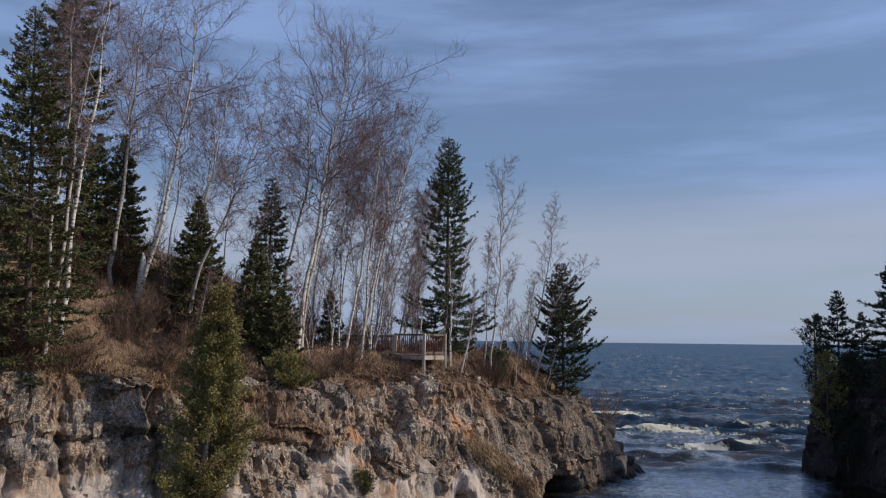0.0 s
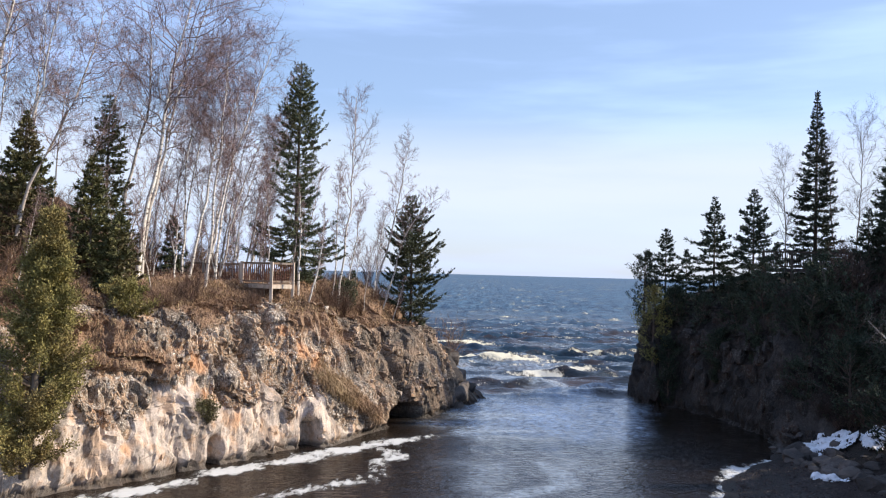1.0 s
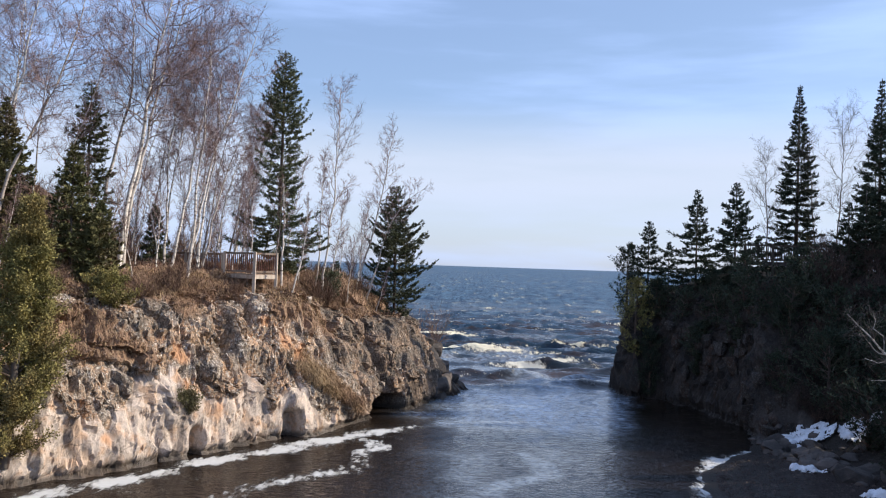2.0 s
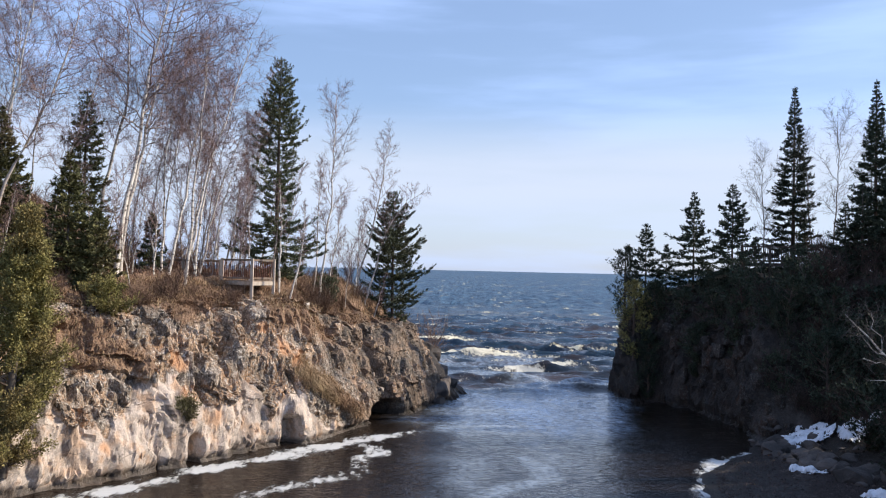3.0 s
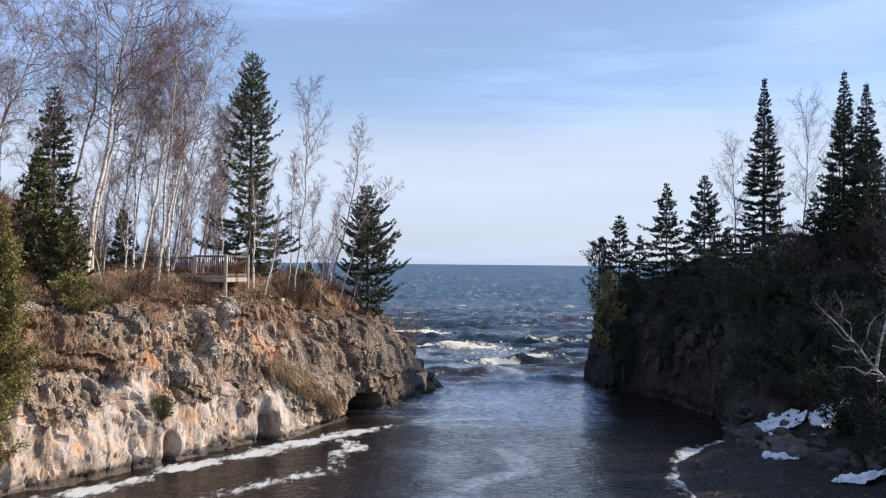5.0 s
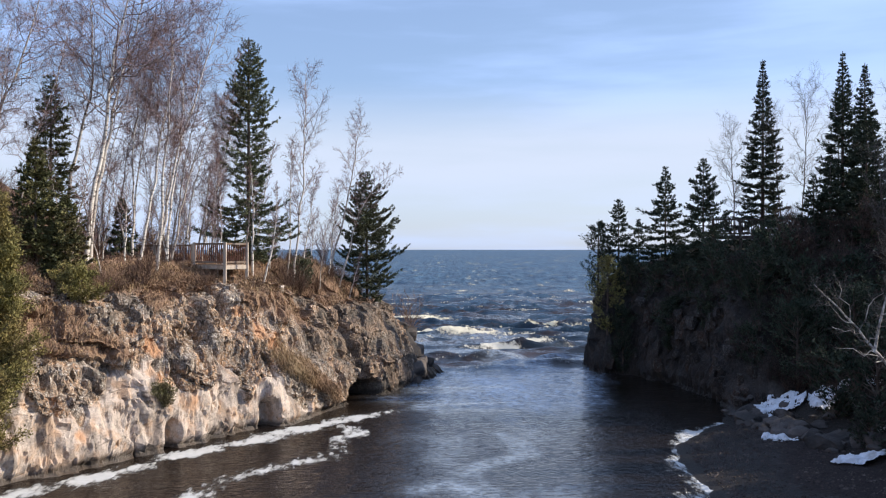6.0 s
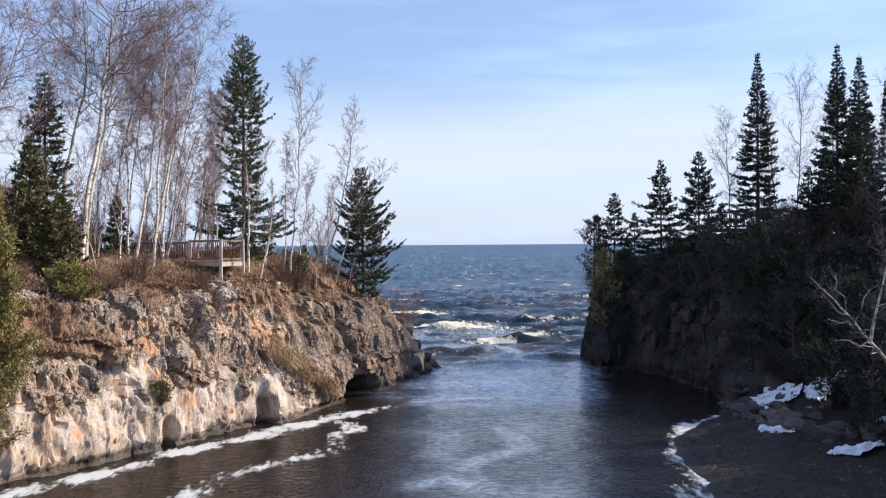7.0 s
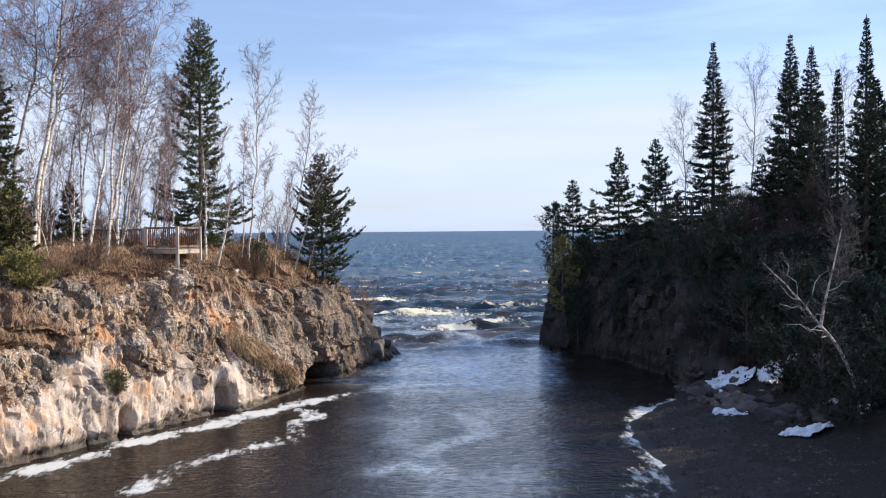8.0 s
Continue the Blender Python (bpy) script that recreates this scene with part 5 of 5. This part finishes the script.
def railing(ob, p, q, posts, low, high, deck, first=0, post=M_POST, rail=M_WOOD, picket=M_PICKET):
    """Posts, rails and pickets between two points of a deck's edge, under the thing ob; posts stand from low to over the top rail at high."""
    p, q = np.array(p, float), np.array(q, float)
    n = np.linalg.norm(q - p)
    for i in range(first, posts + 1):
        c = p + (q - p) * i / posts
        part("post", *beam((*c, low), (*c, high + 0.06), 0.14, 0.14), post, ob)
    for z in (high - 0.02, deck + 0.12):
        part("rail", *beam((*p, z), (*q, z), 0.05, 0.10), rail, ob)
    if picket.name not in PICKET:
        PICKET[picket.name] = mesh_of("picket", *box(-0.02, 0.02, -0.02, 0.02, 0, 0.92), picket)
    count = int(n / 0.135)
    for i in range(count):
        c = p + (q - p) * (i + 0.5) / count
        k = new("picket", PICKET[picket.name])
        k.parent = ob
        k.matrix_basis = Matrix.Translation((*c, deck + 0.1)) @ Matrix.Diagonal((1, 1, (high - deck - 0.12) / 0.92, 1))


def boards(ob, a, b, c, d, z, count, material=M_WOOD):
    """Deck boards laid from edge a-b to edge d-c."""
    a, b, c, d = (np.array(k, float) for k in (a, b, c, d))
    w = np.linalg.norm(d - a) / count
    for i in range(count):
        t = (i + 0.5) / count
        part("board", *beam((*(a + (d - a) * t), z), (*(b + (c - b) * t), z), w - 0.012, 0.04), material, ob)


LC, LL, LR, LB = (-10.9, 42.1), (-12.75, 43.2), (-10.15, 43.6), (-12.0, 44.7)
deck = thing("viewing_deck", Matrix.Translation((0, 0, 0)), "small weathered wooden viewing deck with reddish pickets", "deck", "wooden decks")
boards(deck, LC, LL, LB, LR, 7.66, 13)
for p, q in ((LC, LL), (LC, LR), (LL, LB), (LR, LB)):
    part("rim_joist", *beam((*p, 7.54), (*q, 7.54), 0.06, 0.2), M_POST, deck)
railing(deck, LC, LL, 1, 6.5, 8.74, 7.68)
railing(deck, LC, LR, 1, 6.5, 8.74, 7.68, 1)
fence = thing("wooden_railing", Matrix.Translation((0, 0, 0)), "reddish wooden railing along the cliff-top path", "railing", "wooden decks")
railing(fence, (-12.9, 43.4), (-16.9, 46.6), 3, 7.2, 8.66, 7.62)
part("stringer", *beam((-12.9, 43.4, 7.58), (-16.9, 46.6, 7.58), 0.08, 0.18), M_WOOD, fence)
RA_, RB_ = (17.7, 55.3), (24.2, 53.4)
walkway = thing("wooden_walkway", Matrix.Translation((0, 0, 0)), "dark wooden walkway with a picket railing on the shaded bank", "deck", "wooden decks")
boards(walkway, RA_, RB_, (24.6, 54.8), (18.1, 56.7), 9.32, 10, M_SHADEWOOD)
part("rim_joist", *beam((*RA_, 9.2), (*RB_, 9.2), 0.06, 0.22), M_SHADEWOOD, walkway)
railing(walkway, RA_, RB_, 4, 7.0, 10.4, 9.34, 0, M_SHADEWOOD, M_SHADEWOOD, M_SHADEWOOD)


# ---- beach ----
def boulder(name, x, y, z, size, seed, label):
    rng = np.random.default_rng(seed)
    bm = bmesh.new()
    bmesh.ops.create_icosphere(bm, subdivisions=3, radius=1)
    v = np.array([q.co for q in bm.verts])
    f = np.array([[q.index for q in t.verts] for t in bm.faces])
    bm.free()
    cuts = rng.normal(size=(9, 3))
    cuts /= np.linalg.norm(cuts, axis=1, keepdims=True)
    for c in cuts:  # broken faces
        d = v @ c - rng.uniform(0.5, 0.8)
        v -= np.maximum(d, 0)[:, None] * c * 0.9
    v *= 1 + (fbm(v * 2.2 + seed, 4, seed) - 0.5)[:, None] * 0.3
    v *= np.array([1, rng.uniform(0.7, 1.1), rng.uniform(0.55, 0.85)]) * size
    ob = new(name, mesh_of(name, v, f, M_STONE))
    ob.matrix_basis = pose(x, y, z + size * 0.15, rng.uniform(-15, 15), rng.uniform(-15, 15), rng.uniform(0, 360))
    return tagged(ob, label, "boulder", "boulders above the beach")


def along(path, t):
    path = np.array(path, float)
    seg = np.linalg.norm(np.diff(path, axis=0), axis=1)
    s = np.concatenate([[0], np.cumsum(seg)]) / seg.sum()
    return np.array([np.interp(t, s, path[:, 0]), np.interp(t, s, path[:, 1])])


BANK_LINE = [(14.8, 42.3), (14.9, 39.6), (15.0, 37.2), (15.4, 35.2), (16.2, 33.4), (17.4, 32.4), (19.5, 31.6), (22.0, 31.2)]
for i in range(170):
    t = RNG.uniform(0, 1)
    c = along(BANK_LINE, t) + np.array([abs(RNG.normal(0, 1.1)) - 0.3, RNG.normal(0.5, 0.9)])
    size = RNG.choice([0.2, 0.3, 0.4, 0.55, 0.8], p=[0.3, 0.28, 0.22, 0.14, 0.06])
    boulder("boulder", c[0], c[1], ground_z(*c), size, 500 + i, "dark angular boulder at the edge of the beach")


for i, (x, y, z, size) in enumerate([(-2.3, 57.0, 1.0, 1.6), (-1.6, 57.7, 0.3, 1.25), (-0.9, 58.3, -0.2, 0.8), (-2.7, 56.2, 1.9, 1.5), (-2.1, 55.3, 0.0, 0.9), (-3.0, 57.6, 2.5, 1.4), (-1.5, 56.6, 0.0, 0.8), (-0.5, 58.9, -0.2, 0.55), (-2.6, 54.2, 0.0, 0.6), (-3.1, 56.6, 3.0, 1.0), (-1.95, 54.2, 0.5, 0.95), (-1.6, 55.2, 0.4, 0.9), (-1.3, 55.4, -0.1, 0.6), (-2.25, 53.3, 0.5, 0.85), (-2.1, 54.6, 1.5, 0.9), (-1.5, 55.9, 0.8, 0.8), (-1.8, 53.8, -0.1, 0.6)]):
    boulder("boulder", x, y, z, size, 700 + i, "dark wet rock at the tip of the headland")


def snow(x, y, lx, ly, turn, seed):
    """A remnant of old snow draped over the stones."""
    U, V, F = grid(np.linspace(-1, 1, 72), np.linspace(-1, 1, 72))
    p = np.stack([U * lx, V * ly, 0 * U], 1)
    r = np.hypot(U, V) + (fbm(p * 2.6 + seed, 6, seed) - 0.5) * 2.3
    keep = r + 3 * smooth(np.hypot(U, V), 0.85, 1.0) < 0.92
    c, s = math.cos(radians(turn)), math.sin(radians(turn))
    X, Y = x + (U * lx * c - V * ly * s), y + (U * lx * s + V * ly * c)
    d = signed_distance(np.stack([X, Y], 1), RIGHT)
    flat = np.stack([X, Y, 0 * X], 1)
    rocks = smooth(Y, 42, 46)
    Z = right_height(X, Y, d) + (smooth(d, 2.5, 5) * rocks + (1 - rocks) * smooth(d, 5.5, 8.0)) * ((fbm(flat * 0.5, 4, 41) - 0.5) * 1.1 + (fbm(flat * 2.2, 3, 43) - 0.5) * 0.3)
    Z = Z + 0.03 + 0.26 * smooth(np.full_like(X, lx), 1.0, 1.8) * (r < 0.92) + 0.16 * smooth(0.92 - r, 0.0, 0.5) + (fbm(p * 4 + seed, 4, seed + 1) - 0.4) * 0.26 * smooth(0.92 - r, 0.02, 0.3)
    f = F[keep[F].all(1)]
    ob = new("snow_patch", mesh_of("snow_patch", np.stack([X, Y, Z], 1), f, M_SNOW, True))
    return tagged(ob, "dirty white patch of old snow over the boulders", "snow", "patches of old snow", "stuff")


for i, (x, y, lx, ly, turn) in enumerate([(16.7, 42.0, 1.5, 2.3, -20), (18.3, 40.6, 0.8, 2.0, -20), (14.8, 41.0, 0.6, 0.7, 0), (14.6, 36.3, 1.0, 0.7, -5), (15.6, 38.6, 0.9, 0.5, 10), (15.3, 34.4, 0.45, 0.5, 0), (15.6, 31.6, 1.2, 0.5, -8),
                                          (19.8, 34.4, 0.8, 0.8, 0), (18.2, 31.2, 0.7, 0.7, 0), (17.6, 33.6, 0.4, 0.4, 20), (19.4, 40.8, 0.4, 0.5, 0), (20.2, 39.4, 0.4, 0.4, 0)]):
    snow(x, y, lx, ly, turn, 40 + i)


def pebbles():
    rng = np.random.default_rng(9)
    v, _, d = LAND["right_headland"]
    spots = v[(d > 0.4) & (d < 7.0) & (v[:, 1] > 22) & (v[:, 1] < 42) & (v[:, 0] > 7) & (v[:, 0] < 20)]
    n = 9000
    c = spots[rng.integers(0, len(spots), n)] + rng.normal(size=(n, 3)) * (0.1, 0.1, 0)
    oct_v = np.array([(1, 0, 0), (0, 1, 0), (-1, 0, 0), (0, -1, 0), (0, 0, 0.6), (0, 0, -0.6)], float)
    oct_f = np.array([(0, 1, 4), (1, 2, 4), (2, 3, 4), (3, 0, 4), (1, 0, 5), (2, 1, 5), (3, 2, 5), (0, 3, 5)])
    size = rng.lognormal(-3.4, 0.45, n)[:, None, None]
    V = c[:, None] + oct_v[None] * size * rng.uniform(0.7, 1.3, (n, 6, 1))
    F = oct_f[None] + np.arange(n)[:, None, None] * 6
    return tagged(new("pebbles", mesh_of("pebbles", V.reshape(-1, 3), F.reshape(-1, 3), M_GRAVEL)), "dark brown and grey pebbles on the small beach", "pebbles", kind="stuff")


pebbles()


# ---- loose and jointed blocks of the cliffs, parts of the headlands ----
def block_mesh(seed, material):
    """One angular joint block about a metre high."""
    rng = np.random.default_rng(seed)
    bm = bmesh.new()
    bmesh.ops.create_cube(bm, size=1.0)
    bmesh.ops.subdivide_edges(bm, edges=bm.edges[:], cuts=2, use_grid_fill=True)
    v = np.array([q.co for q in bm.verts])
    bm.faces.ensure_lookup_table()
    f = np.array([[q.index for q in t.verts] for t in bm.faces])
    bm.free()
    for _ in range(7):  # broken corners
        c = rng.normal(size=3)
        c /= np.linalg.norm(c)
        d = v @ c - rng.uniform(0.38, 0.52)
        v -= np.maximum(d, 0)[:, None] * c
    v += rng.normal(size=v.shape) * 0.025
    me = mesh_of("rock_block", v, f, material)
    me.attributes.new("washed", "FLOAT", "POINT").data.foreach_set("value", np.zeros(len(v), np.float32))
    return me


def rock_blocks(bank, count, pick, sizes, turn, material, seed):
    """Blocks set into a cliff face; they share a few meshes."""
    rng = np.random.default_rng(seed)
    shapes = [block_mesh(seed + i, material) for i in range(9)]
    v, earth, d = LAND[bank]
    idx = np.where(pick(v[:, 0], v[:, 1], v[:, 2], d) & (earth < 0.5))[0]
    holder = bpy.data.objects[bank]
    for i in rng.choice(idx, count, replace=False):
        k = rng.uniform(*sizes)
        ob = new("rock_block", shapes[int(rng.integers(9))])
        ob.parent = holder
        ob.matrix_basis = pose(*v[i], rng.uniform(-14, 14), rng.uniform(-14, 14), turn + rng.uniform(-35, 35)) @ Matrix.Diagonal((k * rng.uniform(0.6, 1.3), k * rng.uniform(0.5, 0.8), k * rng.uniform(0.7, 1.5), 1))


rock_blocks("left_headland", 230, lambda x, y, z, d: (z > 0.5 + np.interp((x + 15.82) * 0.614 + (y - 30.04) * 0.789, WASH_RUN, WASH_TOP)) & (z < 6.9) & (d > 0.2) & (d < 3.4) & (y > 25) & (y < 57), (0.15, 0.42), 52, M_ROCK, 800)
rock_blocks("right_headland", 110, lambda x, y, z, d: (z > 0.3) & (z < 6.6) & (d > 0.1) & (d < 2.6) & (y > 44) & (y < 59), (0.3, 0.9), -60, M_ROCK_SHADE, 840)
